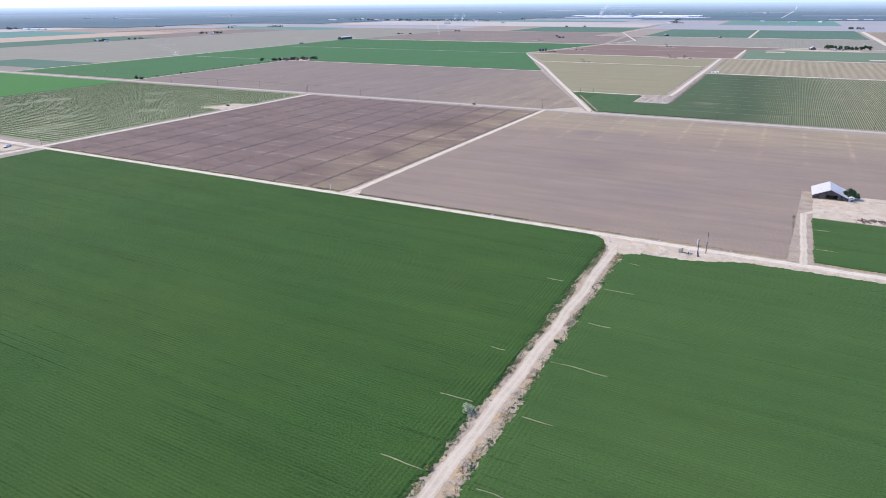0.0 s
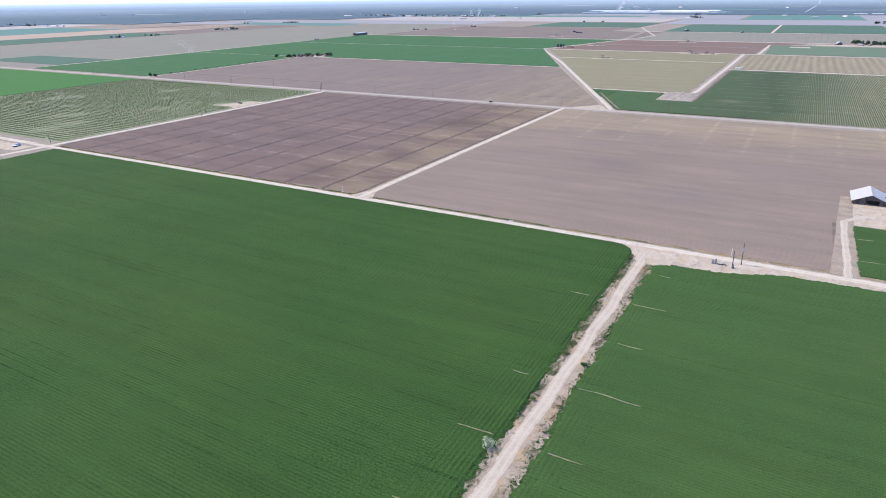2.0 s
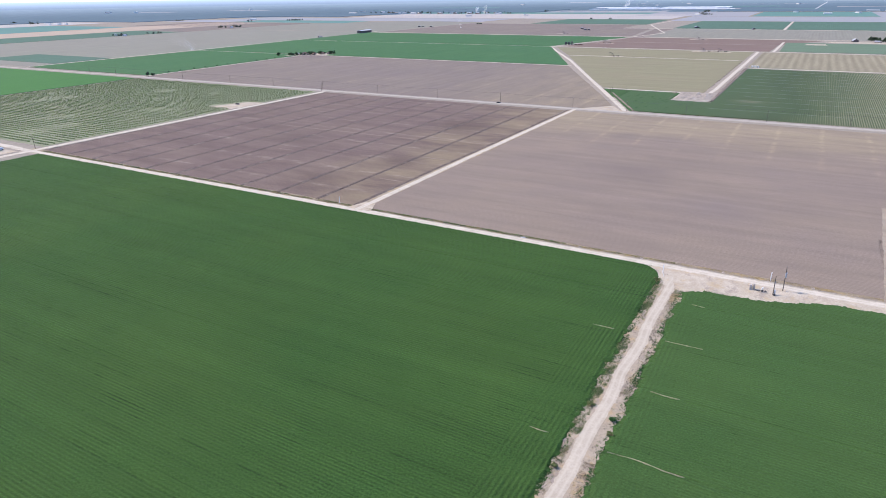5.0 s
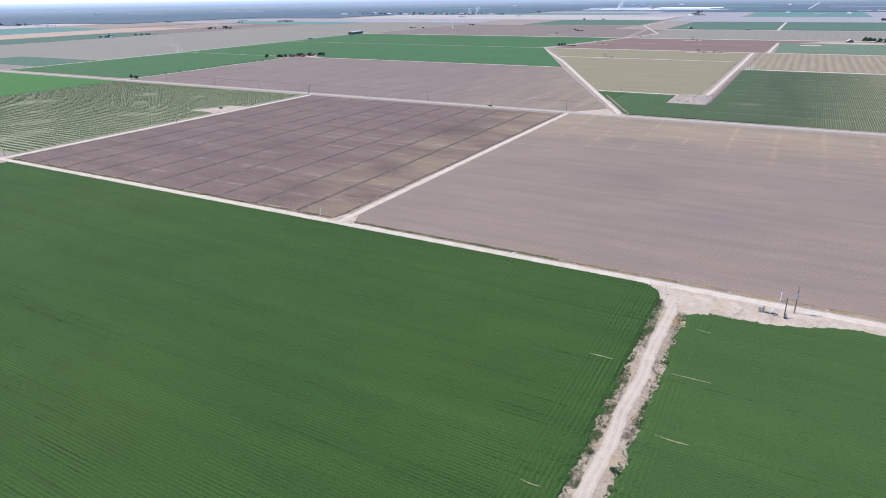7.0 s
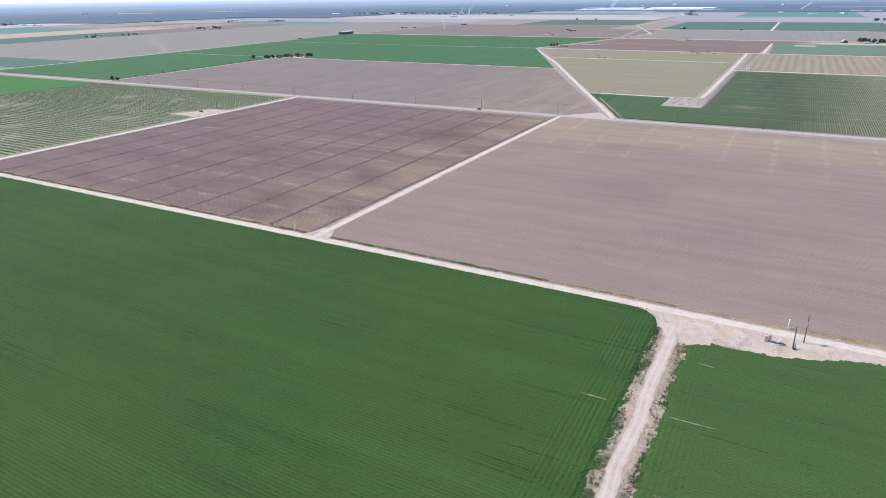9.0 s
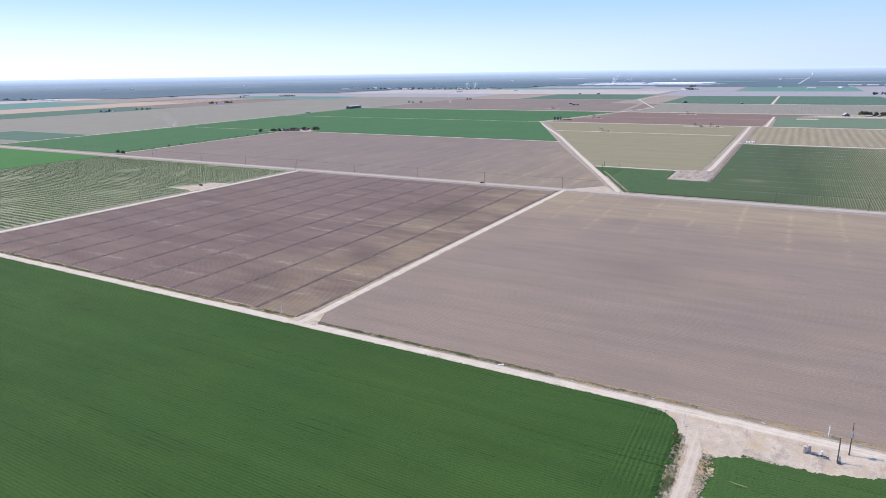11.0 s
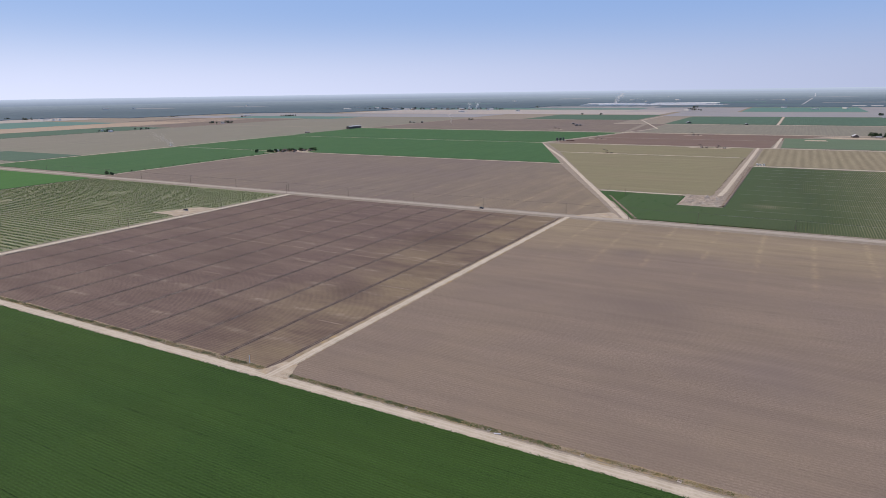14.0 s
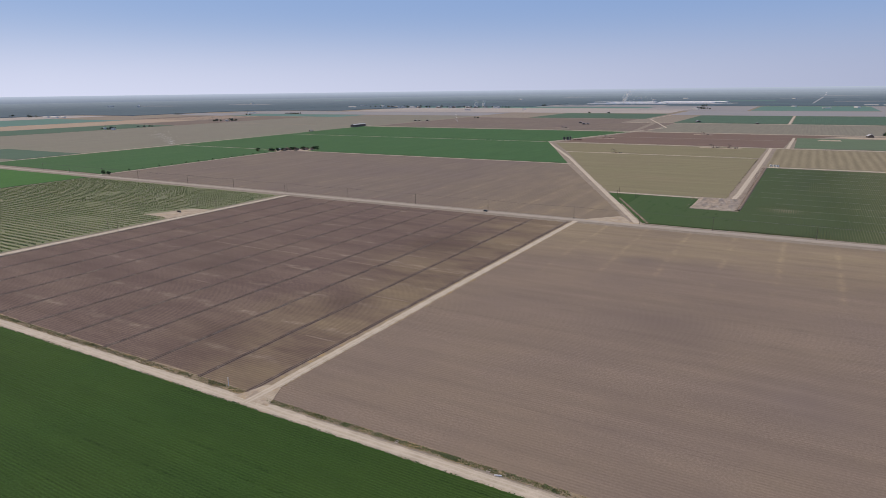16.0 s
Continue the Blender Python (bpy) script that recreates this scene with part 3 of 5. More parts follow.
field("green_field", [(-190, 735), (-119, 735), (-119, 824), (-230, 824)], TRIANGLE_GREEN, "dark green crop by the paved road", z=0.4, step=8, kind="stuff")
field("green_field", [(-232, 824), (-165, 824), (-165, 888), (-262, 888)], TRIANGLE_GREEN, "dark green crop beside a dug pit", z=0.4, step=8, kind="stuff")
box_field("row_crop_ground", -118.6, 480, 735, 1208, ROW_SOIL, "earth floor between rows of dark green crop", step=20)
field("stubble_field", [(-270, 902), (-138.5, 902), (-138, 1335), (-465, 1335)], STUBBLE, "yellowish stubble field between two tracks", step=16)
field("stubble_field", [(-470, 1346), (-138, 1346), (-137, 1536), (-560, 1528)], STUBBLE, "narrow yellowish stubble field", step=16)
box_field("striped_field", -120, 480, 1228, 1535, STUBBLE_STRIPED, "pale stubble field in mown stripes", step=20)
field("red_field", [(-560, 1556), (-110, 1556), (-104, 1740), (-515, 1740)], SOIL_RED, "bare reddish-brown field", step=20)
field("red_field", [(-513, 1748), (-104, 1748), (-10, 1925), (-478, 1925)], SOIL_RED, "bare dark reddish field", step=20)
box_field("green_field", -92, 480, 1562, 1832, PALE_GREEN, "thin pale green crop strip", z=0.3, step=20)
field("fallow_field", [(-482, 1965), (-462, 1965), (-462, 2400), (-520, 2400)], SOIL_MAUVE, "bare mauve wedge beside a far road", step=30)
field("fallow_field", [(-640, 1965), (-498, 1965), (-536, 2400), (-640, 2400)], SOIL_MAUVE, "bare mauve field beside a far road", step=30)
box_field("grey_field", -455, 560, 1965, 2400, GREY_STUBBLE, "dull olive stubble field", step=30)
box_field("fallow_field", -1370, -640, 1965, 2660, SOIL_MAUVE, "mauve bare field", step=40)
box_field("grey_field", -2250, -1390, 1970, 2800, GREY_STUBBLE, "greenish stubble field", step=40)
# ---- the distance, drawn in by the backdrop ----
# GROVES and the FAR_ materials glow with haze put into their emission
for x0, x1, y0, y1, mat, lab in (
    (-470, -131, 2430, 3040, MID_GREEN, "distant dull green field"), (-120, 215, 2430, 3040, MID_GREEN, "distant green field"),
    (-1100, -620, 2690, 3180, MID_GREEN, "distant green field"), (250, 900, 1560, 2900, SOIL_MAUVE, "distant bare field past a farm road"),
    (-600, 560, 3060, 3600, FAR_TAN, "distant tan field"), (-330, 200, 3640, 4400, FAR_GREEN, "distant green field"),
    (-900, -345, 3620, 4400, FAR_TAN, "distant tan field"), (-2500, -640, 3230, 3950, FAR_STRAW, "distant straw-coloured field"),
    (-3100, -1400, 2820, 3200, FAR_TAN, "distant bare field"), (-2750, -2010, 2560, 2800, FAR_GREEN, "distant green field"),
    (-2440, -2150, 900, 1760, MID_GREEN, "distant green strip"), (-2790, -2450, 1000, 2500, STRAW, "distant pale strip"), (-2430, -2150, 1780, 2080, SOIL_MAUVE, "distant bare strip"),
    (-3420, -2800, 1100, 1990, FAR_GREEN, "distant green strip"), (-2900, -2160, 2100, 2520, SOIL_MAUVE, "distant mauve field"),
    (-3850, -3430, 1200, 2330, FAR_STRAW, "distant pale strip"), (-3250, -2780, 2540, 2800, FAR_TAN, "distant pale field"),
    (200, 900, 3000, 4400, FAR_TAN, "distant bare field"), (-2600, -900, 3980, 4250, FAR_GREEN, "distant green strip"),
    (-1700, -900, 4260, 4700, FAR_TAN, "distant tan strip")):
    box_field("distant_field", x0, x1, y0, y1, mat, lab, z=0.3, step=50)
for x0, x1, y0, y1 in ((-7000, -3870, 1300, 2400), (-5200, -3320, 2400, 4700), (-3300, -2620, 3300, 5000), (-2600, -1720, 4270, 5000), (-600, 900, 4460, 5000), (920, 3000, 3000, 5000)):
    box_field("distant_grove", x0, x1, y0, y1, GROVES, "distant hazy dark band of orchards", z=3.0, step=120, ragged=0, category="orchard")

# verges along the near roads
box_field("verge", -71.5, -56, -260, 322, TRACK_BANK, "rough pale banks beside the dirt track with straw patches", z=0.05, step=3, ragged=0.3, category="verge")
box_field("verge", -600, 330, 331.6, 336.5, ROAD_EDGE, "brown weedy verge along the edge of the bare fields", z=0.04, step=4, ragged=0.3, category="verge")
box_field("verge", -600, 330, 322.5, 331.0, VERGE, "rough pale verge beside the farm road", z=0.045, step=4, ragged=0.3, category="verge")
field("verge", [(-253.6, 335), (-245.6, 335), (-241.6, 716), (-249.4, 716)], ROAD_EDGE, "rough brown verge beside the straight dirt road", z=0.075, step=3, ragged=0.7, category="verge")

# ---- roads ----
road("dirt_road", [(-612, 328.4), (-420, 328.6), (-250, 328.3), (-70, 327.6), (330, 325.5)], 5.8, ROAD, "pale dusty farm road along the crop edge", ragged=0.8, step=2.0, z=0.1)
road("dirt_track", [(-64.2, -260), (-64.6, 100), (-64.9, 125), (-64.2, 142), (-64.6, 160), (-63.8, 176), (-64.3, 196), (-63.2, 212), (-64.2, 230), (-63.0, 252), (-64.0, 272), (-63.3, 300), (-63, 327)], 5.7, TRACK, "pale dirt track through the green crop", ragged=2.0, z=0.07, crown=0.02, step=1.6)
road("dirt_road", [(-248.6, 327), (-248.2, 340), (-247.6, 500), (-245.0, 718)], 5.2, ROAD, "straight pale dirt road between bare fields", ragged=0.9, step=2.0)
road("paved_road", [(-2200, 722), (-600, 722), (-250, 722.8), (480, 727)], 9.4, ASPHALT, "old grey paved country road with dusty shoulders", z=0.2, ragged=0.1)
road("dirt_road", [(-598, -260), (-592, 327), (-591, 714)], 7.0, ROAD, "dirt road along the orchard")
field("verge", [(-186, 733), (-200, 733), (-592, 1541), (-574, 1541)], CANAL_EDGE, "rough scraped banks of the canal road", z=0.13, step=4, ragged=1.6, category="verge")
road("canal_road", [(-193, 732), (-248, 850), (-304, 970), (-426, 1234), (-582, 1540)], 6.4, ROAD, "broad pale canal road running slantwise", ragged=1.2, z=0.18)
road("dirt_road", [(-582, 1542), (-493, 1930), (-440, 2150), (-600, 2680), (-590, 3100)], 6.0, ROAD, "far dirt road")
field("verge", [(-139.5, 846), (-122.8, 838), (-122.5, 1546), (-136.5, 1546)], CANAL_EDGE, "rough scraped earth beside the ditch road", z=0.13, step=3, ragged=2.0, category="verge")
road("dirt_road", [(-133.5, 856), (-130.5, 940), (-129.5, 1290), (-130, 1546)], 6.2, ROAD, "pale dirt road beside a ditch", ragged=1.6, step=2.5, z=0.18)
road("dirt_road", [(-262, 895), (-150, 895)], 5.0, ROAD, "narrow farm path")
road("dirt_road", [(-468, 1340), (-146, 1341)], 4.0, ROAD, "narrow farm path")
road("dirt_road", [(-582, 1543), (480, 1548)], 6.0, ROAD, "farm path between fields")
road("dirt_road", [(-130, 1218), (480, 1218)], 7.0, ROAD, "farm road between green rows and stubble")
road("dirt_road", [(-102, 1550), (-98, 1840)], 6.0, ROAD, "short dirt road")
road("dirt_road", [(-1400, 1941), (560, 1945)], 7.0, ROAD, "far farm road")
road("dirt_road", [(-640, 2414), (560, 2414)], 8.0, ROAD, "far farm road")
road("dirt_road", [(-126, 2420), (-126, 3050)], 7.0, ROAD, "far farm road")
road("dirt_road", [(232, 1500), (236, 3000), (190, 4500)], 16.0, ROAD, "far wide road")
road("dirt_road", [(-987, 728), (-1004, 1150), (-1345, 1150)], 4.0, ROAD, "field path")
road("dirt_road", [(-1345, 735), (-1380, 1700), (-1410, 2000)], 6.0, ROAD, "field path")
road("dirt_road", [(-1370, 1541), (-582, 1541)], 5.0, ROAD, "field path between green fields")
road("dirt_road", [(-1004, 1148), (-395, 1148)], 4.0, ROAD, "field path")

# ---- small builders ----
def add_box(bm, x, y, z, sx, sy, sz, m=None):
    """A box with its middle at x, y and its foot at z."""
    mat = Matrix.Translation((x, y, z + sz / 2)) @ Matrix.Diagonal((sx, sy, sz, 1))
    bmesh.ops.create_cube(bm, size=1.0, matrix=(m @ mat) if m is not None else mat)
    return bm


def add_cyl(bm, a, b, r0, r1=None, seg=8):
    """A tapered round bar from a to b."""
    a, b = Vector(a), Vector(b)
    d = b - a
    m = Matrix.Translation((a + b) / 2) @ d.to_track_quat("Z", "Y").to_matrix().to_4x4()
    bmesh.ops.create_cone(bm, cap_ends=True, segments=seg, radius1=r0, radius2=r0 if r1 is None else r1, depth=d.length, matrix=m)
    return bm


def box(x, y, z, sx, sy, sz):
    return add_box(bmesh.new(), x, y, z, sx, sy, sz)


def cyl(a, b, r0, r1=None, seg=8):
    return add_cyl(bmesh.new(), a, b, r0, r1, seg)


def prism(profile, y0, y1):
    """A bmesh that draws a profile of (x, z) out from y0 to y1."""
    bm = bmesh.new()
    f = [bm.verts.new((x, y0, z)) for x, z in profile]
    b = [bm.verts.new((x, y1, z)) for x, z in profile]
    n = len(profile)
    bm.faces.new(f[::-1])
    bm.faces.new(b)
    for k in range(n):
        bm.faces.new((f[k], f[(k + 1) % n], b[(k + 1) % n], b[k]))
    bmesh.ops.recalc_face_normals(bm, faces=bm.faces)
    return bm


def clumps(places, rng, leaves, size, spread_r, squash=0.8):
    """Verts and faces of many tufts: each a fan of small leaves about its foot. places: rows x, y, z, scale."""
    p = np.asarray(places, float)
    n = len(p)
    d = rng.normal(0, 1, (n, leaves, 3))
    d /= np.linalg.norm(d, axis=2, keepdims=True)
    d[..., 2] = np.abs(d[..., 2]) * squash
    r = rng.uniform(0.35, 1.0, (n, leaves, 1)) * spread_r
    s = p[:, None, 3:4]
    c = p[:, None, :3] + d * r * s
    u = rng.normal(0, 1, (n, leaves, 3))
    v = np.cross(u, d)
    v /= np.linalg.norm(v, axis=2, keepdims=True) + 1e-6
    u = np.cross(d, v)
    w = size * s * rng.uniform(0.6, 1.3, (n, leaves, 1))
    quad = np.stack([c - v * w * 0.5, c + d * w * 0.25 + u * w * 0.6, c + v * w * 0.5, c - d * w * 0.2 - u * w * 0.6], 2)
    verts = quad.reshape(-1, 3)
    faces = np.arange(len(verts)).reshape(-1, 4)
    return verts, faces


def stuff(name, verts, faces, material, label, category):
    return tagged(mesh_object(name, verts.tolist(), faces.tolist(), material), label, category, kind="stuff")


def strewn(name, count, area, seed, material, label, category, leaves=7, size=0.45, radius=0.5, keep=None, rise=(0.5, 1.3), squash=0.8, even=0.0):
    """Tufts strewn over boxes (x0, x1, y0, y1), thicker where the noise says so."""
    rng = np.random.default_rng(seed)
    out = []
    sizes = np.array([(b - a) * (d - c) for a, b, c, d in area])
    while len(out) < count:
        a, b, c, d = area[rng.choice(len(area), p=sizes / sizes.sum())]
        x, y = rng.uniform(a, b), rng.uniform(c, d)
        if rng.random() > even + 0.02 + 2.2 * max(0.0, wob(x, y, 0.09, seed) + 0.6 * wob(x, y, 0.4, seed + 3) - 0.12):
            continue
        if keep and not keep(x, y):
            continue
        out.append((x, y, 0.0, rng.uniform(*rise)))
    v, f = clumps(out, rng, leaves, size, radius, squash)
    return stuff(name, v, f, material, label, category)


def tree(label, x, y, height, width, seed, leaves=500, leaf=0.5, material=None, z=0.0, group="", trunk=0.22):
    """A tree: tapered trunk, limbs, and a crown of leaf clumps round their ends, uneven and with gaps."""
    rng = np.random.default_rng(seed)
    px, py, pz = bend(x, y, z)
    t = thing("tree", label, "tree", Matrix.Translation((px, py, pz)), group)
    bm = bmesh.new()
    h0 = height * trunk
    add_cyl(bm, (0, 0, -0.1), (0.1, 0, h0), height * 0.035, height * 0.024, 7)
    tips = []
    for k in range(7):
        a = k * 2.4 + rng.uniform(-0.4, 0.4)
        out = width * rng.uniform(0.2, 0.38)
        tip = (math.cos(a) * out, math.sin(a) * out, height * rng.uniform(0.08 + trunk, 0.8))
        add_cyl(bm, (0.1, 0, h0 * 0.9), tip, height * 0.016, height * 0.006, 5)
        tips.append((*tip, rng.uniform(0.75, 1.2)))
    tips.append((0, 0, height * 0.8, 1.1))
    part("trunk", bm, BARK, t)
    per = max(6, leaves // len(tips))
    v, f = clumps(tips, rng, per, leaf, width * 0.27, 1.0)
    v[:, 2] = np.where(rng.random(len(v) // 4).repeat(4) < 0.45, np.maximum(v[:, 2] - width * 0.16, 0.1), v[:, 2])
    mesh_object("crown", v.tolist(), f.tolist(), material or TREE_LEAF, False, t)
    return t


# ---- bedded field: ditches with earth banks every 33 m ----
def ditch(label, x, y0, y1, lean=0.0):
    """A low earth border between two flat, darker-coloured furrow strips, along y."""
    prof = ((-1.35, 0.0), (-1.1, 0.13), (-0.98, 0.02), (-0.45, 0.02), (-0.26, 0.2), (0.22, 0.2), (0.42, 0.02), (0.95, 0.02), (1.1, 0.12), (1.35, 0.0))
    n = int((y1 - y0) / 3)
    verts, faces = [], []
    for k in range(n + 1):
        y = y0 + (y1 - y0) * k / n
        cx = x + lean * k / n + 0.35 * wob(x, y, 0.03, 7)
        for i, (dx, h) in enumerate(prof):
            verts.append((cx + dx * (1 + 0.25 * wob(x + i, y, 0.2, 2)), y, 0.07 + h * (1 + 0.5 * wob(x + i * 3, y, 0.35, 5))))
    m = len(prof)
    for k in range(n):
        for i in range(m - 1):
            q = k * m + i
            faces.append((q, q + 1, q + m + 1, q + m))
    ob = mesh_object("ditch", verts, faces, BERM)
    # the two furrow strips get a darker earth colour than the border
    ob.data.materials.append(DARK_FURROW)
    ob.data.polygons.foreach_set("material_index", [int(q % (m - 1) in (2, 6)) for q in range(len(faces))])
    return tagged(ob, label, "ditch", "irrigation ditches", "structure")


for k in range(9):
    ditch("dark dug irrigation ditch between low earth banks", -284 - 33.25 * k, 334.5, 709)
ditch("dark earth ditch beside the straight dirt road", -254.6, 334, 712, 4.4)
ditch("dark earth ditch beside the orchard road", -584.5, 336, 709)



def cross_border(x0, x1, y, w=0.34):
    """A low pale border of dried earth across the beds."""
    n = max(4, int((x1 - x0) / 2.5))
    verts, faces = [], []
    for k in range(n + 1):
        x = x0 + (x1 - x0) * k / n
        yy = y + 0.9 * wob(x, y, 0.03, 3) + 0.25 * wob(x, y, 0.3, 6)
        ww = w * (1.0 + 0.7 * wob(x, y, 0.25, 9)) * min(1.0, 0.25 + 4 * min(k / n, 1 - k / n))
        hh = 0.16 * (1.0 + 0.6 * wob(x, y, 0.4, 2))
        verts += [(x, yy - ww, 0.05), (x, yy - ww * 0.35, 0.08 + hh), (x, yy + ww * 0.35, 0.08 + hh), (x, yy + ww, 0.05)]
    for k in range(n):
        for j in range(3):
            q = k * 4 + j
            faces.append((q, q + 4, q + 5, q + 1))
    return tagged(mesh_object("cross_border", verts, faces, PALE_BORDER), "low pale earth border across the beds", "earth bank", "cross borders", "structure")


for x0, x1, y in ((-478, -417.5, 511), (-416.5, -384, 511.5), (-382, -351, 511), (-349, -318, 512), (-316, -285, 518), (-283, -256, 521), (-372, -352, 482), (-283, -258, 458), (-275, -257, 391.5), (-316, -296, 545), (-440, -420, 560), (-500, -487, 590), (-349, -330, 640), (-408, -390, 430)):
    cross_border(x0, x1, y)

# pale clods; most lie sunward, their paleness standing in for sunlit bank edges
rng = np.random.default_rng(5)
heaps = []
for k in range(10):
    x = -284 - 33.25 * k if k < 9 else -584.5
    for y in np.arange(336, 708, 1.1):
        if wob(x, y, 0.05, 9) + 0.7 * wob(x, y, 0.3, 2) > 0.05:
            heaps.append((x + (rng.uniform(-1.3, -0.6) if rng.random() < 0.7 else rng.uniform(0.6, 1.2)), y + rng.uniform(-0.4, 0.4), 0.1, rng.uniform(0.4, 1.0)))
v, f = clumps(heaps, rng, 5, 0.36, 0.35, 0.5)
stuff("clods", v, f, CLOD, "pale dry clods beside the ditches, also standing in for sunlit edges", "clods")

# ---- weeds and dry grass along the roads ----
strewn("verge_grass", 2600, [(-583, -256, 331.8, 334.8)], 11, WEED, "green and yellow weeds along the field road", "grass", keep=lambda x, y: abs((x + 284) % 33.25 - 16.6) < 15.6, even=0.3, size=0.3, rise=(0.4, 1.0))
strewn("verge_grass", 900, [(-243.5, -205, 331.9, 334.4)], 24, GREEN_WEED, "thick green weeds at the mouth of the straight road", "grass", rise=(0.35, 0.8), even=0.25, size=0.26)
strewn("verge_grass", 1300, [(-205, -120, 331.9, 334.2)], 25, GREEN_WEED, "green weeds along the edge of the bare field", "grass", rise=(0.4, 1.0), even=0.12, size=0.34)
strewn("verge_grass", 1100, [(-583, -256, 332.6, 334.6)], 26, GREEN_WEED, "green weeds beside the bedded field", "grass", rise=(0.4, 1.0), even=0.15, size=0.34)
strewn("dry_grass", 1500, [(-150, 16, 332.2, 334.4)], 27, DRY_GRASS, "thick straw-coloured grass along the farm road", "grass", rise=(0.3, 0.75), even=0.2, size=0.24)
strewn("verge_grass", 900, [(-243, -66, 331.9, 333.9)], 12, WEED, "green weeds along the edge of the bare field", "grass", rise=(0.4, 1.0), even=0.25, size=0.32)
strewn("dry_grass", 1800, [(-240, 60, 332.0, 334.2)], 13, DRY_GRASS, "dry yellow grass along the edge of the bare field", "grass", rise=(0.3, 0.75), even=0.15, size=0.24)
strewn("dry_grass", 1800, [(-583, -256, 331.0, 334.2)], 14, DRY_GRASS, "dry yellow grass beside the farm road", "grass", even=0.3, size=0.3, rise=(0.35, 0.9))
strewn("dry_grass", 700, [(-70, -66.6, 60, 312), (-61.2, -57.6, 60, 301)], 15, DRY_GRASS, "dry tan grass on the banks of the track", "grass", even=0.08, leaves=9, size=0.22, radius=0.5, rise=(0.4, 1.0), squash=0.4)
strewn("track_weeds", 1300, [(-71.5, -66.8, 60, 316), (-60.5, -56.4, 60, 304)], 16, GREEN_WEED, "green weeds on the banks of the track", "weeds", even=0.06, leaves=18, size=0.2, radius=0.6, squash=0.5)
strewn("dead_brush", 900, [(-61.2, -57.4, 60, 285), (-69, -66.5, 120, 300)], 17, TWIG, "grey dead brush and clods beside the track", "brush", even=0.08, leaves=9, size=0.2, radius=0.55, squash=0.35)
strewn("crop_fringe", 2200, [(-576, -75, 324.4, 325.7)], 18, CROP_LEAF, "stray alfalfa plants at the field edge", "crop plants", size=0.26, radius=0.4, even=0.3)
strewn("crop_fringe", 5200, [(-71.8, -68.0, 40, 312), (-59.4, -55.8, 60, 303), (-50, -28, 306.3, 308.6)], 19, CROP_LEAF, "stray alfalfa plants at the field edge", "crop plants", size=0.28, radius=0.45, even=0.15)
strewn("verge_grass", 1300, [(-246.6, -245.0, 336, 520), (-244.0, -242.4, 500, 710)], 20, DRY_GRASS, "dry weeds beside the straight dirt road", "grass", size=0.25, even=0.3, rise=(0.3, 0.8))
field("junction", [(-75, 311), (-57.5, 303), (-56.5, 327), (-80, 327)], YARD, "pale dusty mouth of the dirt track", z=0.066, step=2.5, ragged=0.8, category="road mouth")
field("junction", [(-257.5, 328.5), (-238.5, 328.5), (-244.6, 343), (-251.6, 343)], YARD, "flared pale mouth of the straight dirt road", z=0.17, step=1.8, ragged=0.9, category="road mouth")
field("junction", [(-243, 727), (-186, 727.5), (-200, 752), (-216, 757)], YARD, "dusty mouth of the canal road", z=0.1, step=3, ragged=1.2, category="road mouth")


def bush(label, x, y, r, seed, material, leaves=260, leaf=0.35):
    rng = np.random.default_rng(seed)
    t = thing("bush", label, "bush", Matrix.Translation((x, y, 0)))
    bm = bmesh.new()
    tips = []
    for k in range(8):
        a = k * 2.4
        o = r * rng.uniform(0.15, 0.75)
        tip = (math.cos(a) * o, math.sin(a) * o, r * rng.uniform(0.2, 0.6))
        add_cyl(bm, (0, 0, -0.05), tip, 0.05, 0.02, 4)
        tips.append((*tip, rng.uniform(0.7, 1.2)))
    part("stem", bm, BARK, t)
    v, f = clumps(tips, rng, leaves // 8, leaf, r * 0.42, 0.9)
    mesh_object("foliage", v.tolist(), f.tolist(), material, False, t)


strewn("track_weeds", 1500, [(-70.8, -66.4, 192, 252), (-69.5, -66.4, 270, 306), (-71, -67, 104, 116)], 21, GREEN_WEED, "thick green weeds along a stretch of the track", "weeds", even=0.1, leaves=18, size=0.2, radius=0.65, squash=0.45)
strewn("dead_brush", 1300, [(-61.4, -57.6, 150, 182), (-61.4, -57.8, 215, 300), (-61.8, -58, 108, 128)], 22, TWIG, "flattened grey brush beside the track", "brush", even=0.1, leaves=12, size=0.2, radius=0.7, squash=0.25, rise=(0.4, 1.0))
strewn("dry_grass", 1200, [(-69.2, -66.6, 118, 150), (-69, -66.6, 160, 190), (-61.6, -58, 128, 152), (-61, -58.5, 270, 304)], 23, DRY_GRASS, "orange-tan dry grass on the track banks", "grass", even=0.12, leaves=9, size=0.24, radius=0.55, squash=0.3, rise=(0.4, 0.9))
bush("pale grey-green sprawling bush on the track bank", -70.6, 149.0, 3.2, 1, PALE_LEAF, 520, 0.3)
bush("green bush beside the dirt track", -59.6, 203.0, 1.6, 2, CROP_LEAF)
bush("green bush beside the dirt track", -58.4, 196.5, 1.2, 3, WEED)
bush("green bush beside the dirt track", -67.8, 207.5, 1.3, 4, WEED)
bush("green bush at the crop corner", -69.5, 309.0, 2.0, 5, WEED)
bush("low green bush on the track bank", -69.0, 120.5, 1.5, 6, WEED)
bush("low green bush on the track bank", -68.0, 176.0, 1.3, 7, WEED)

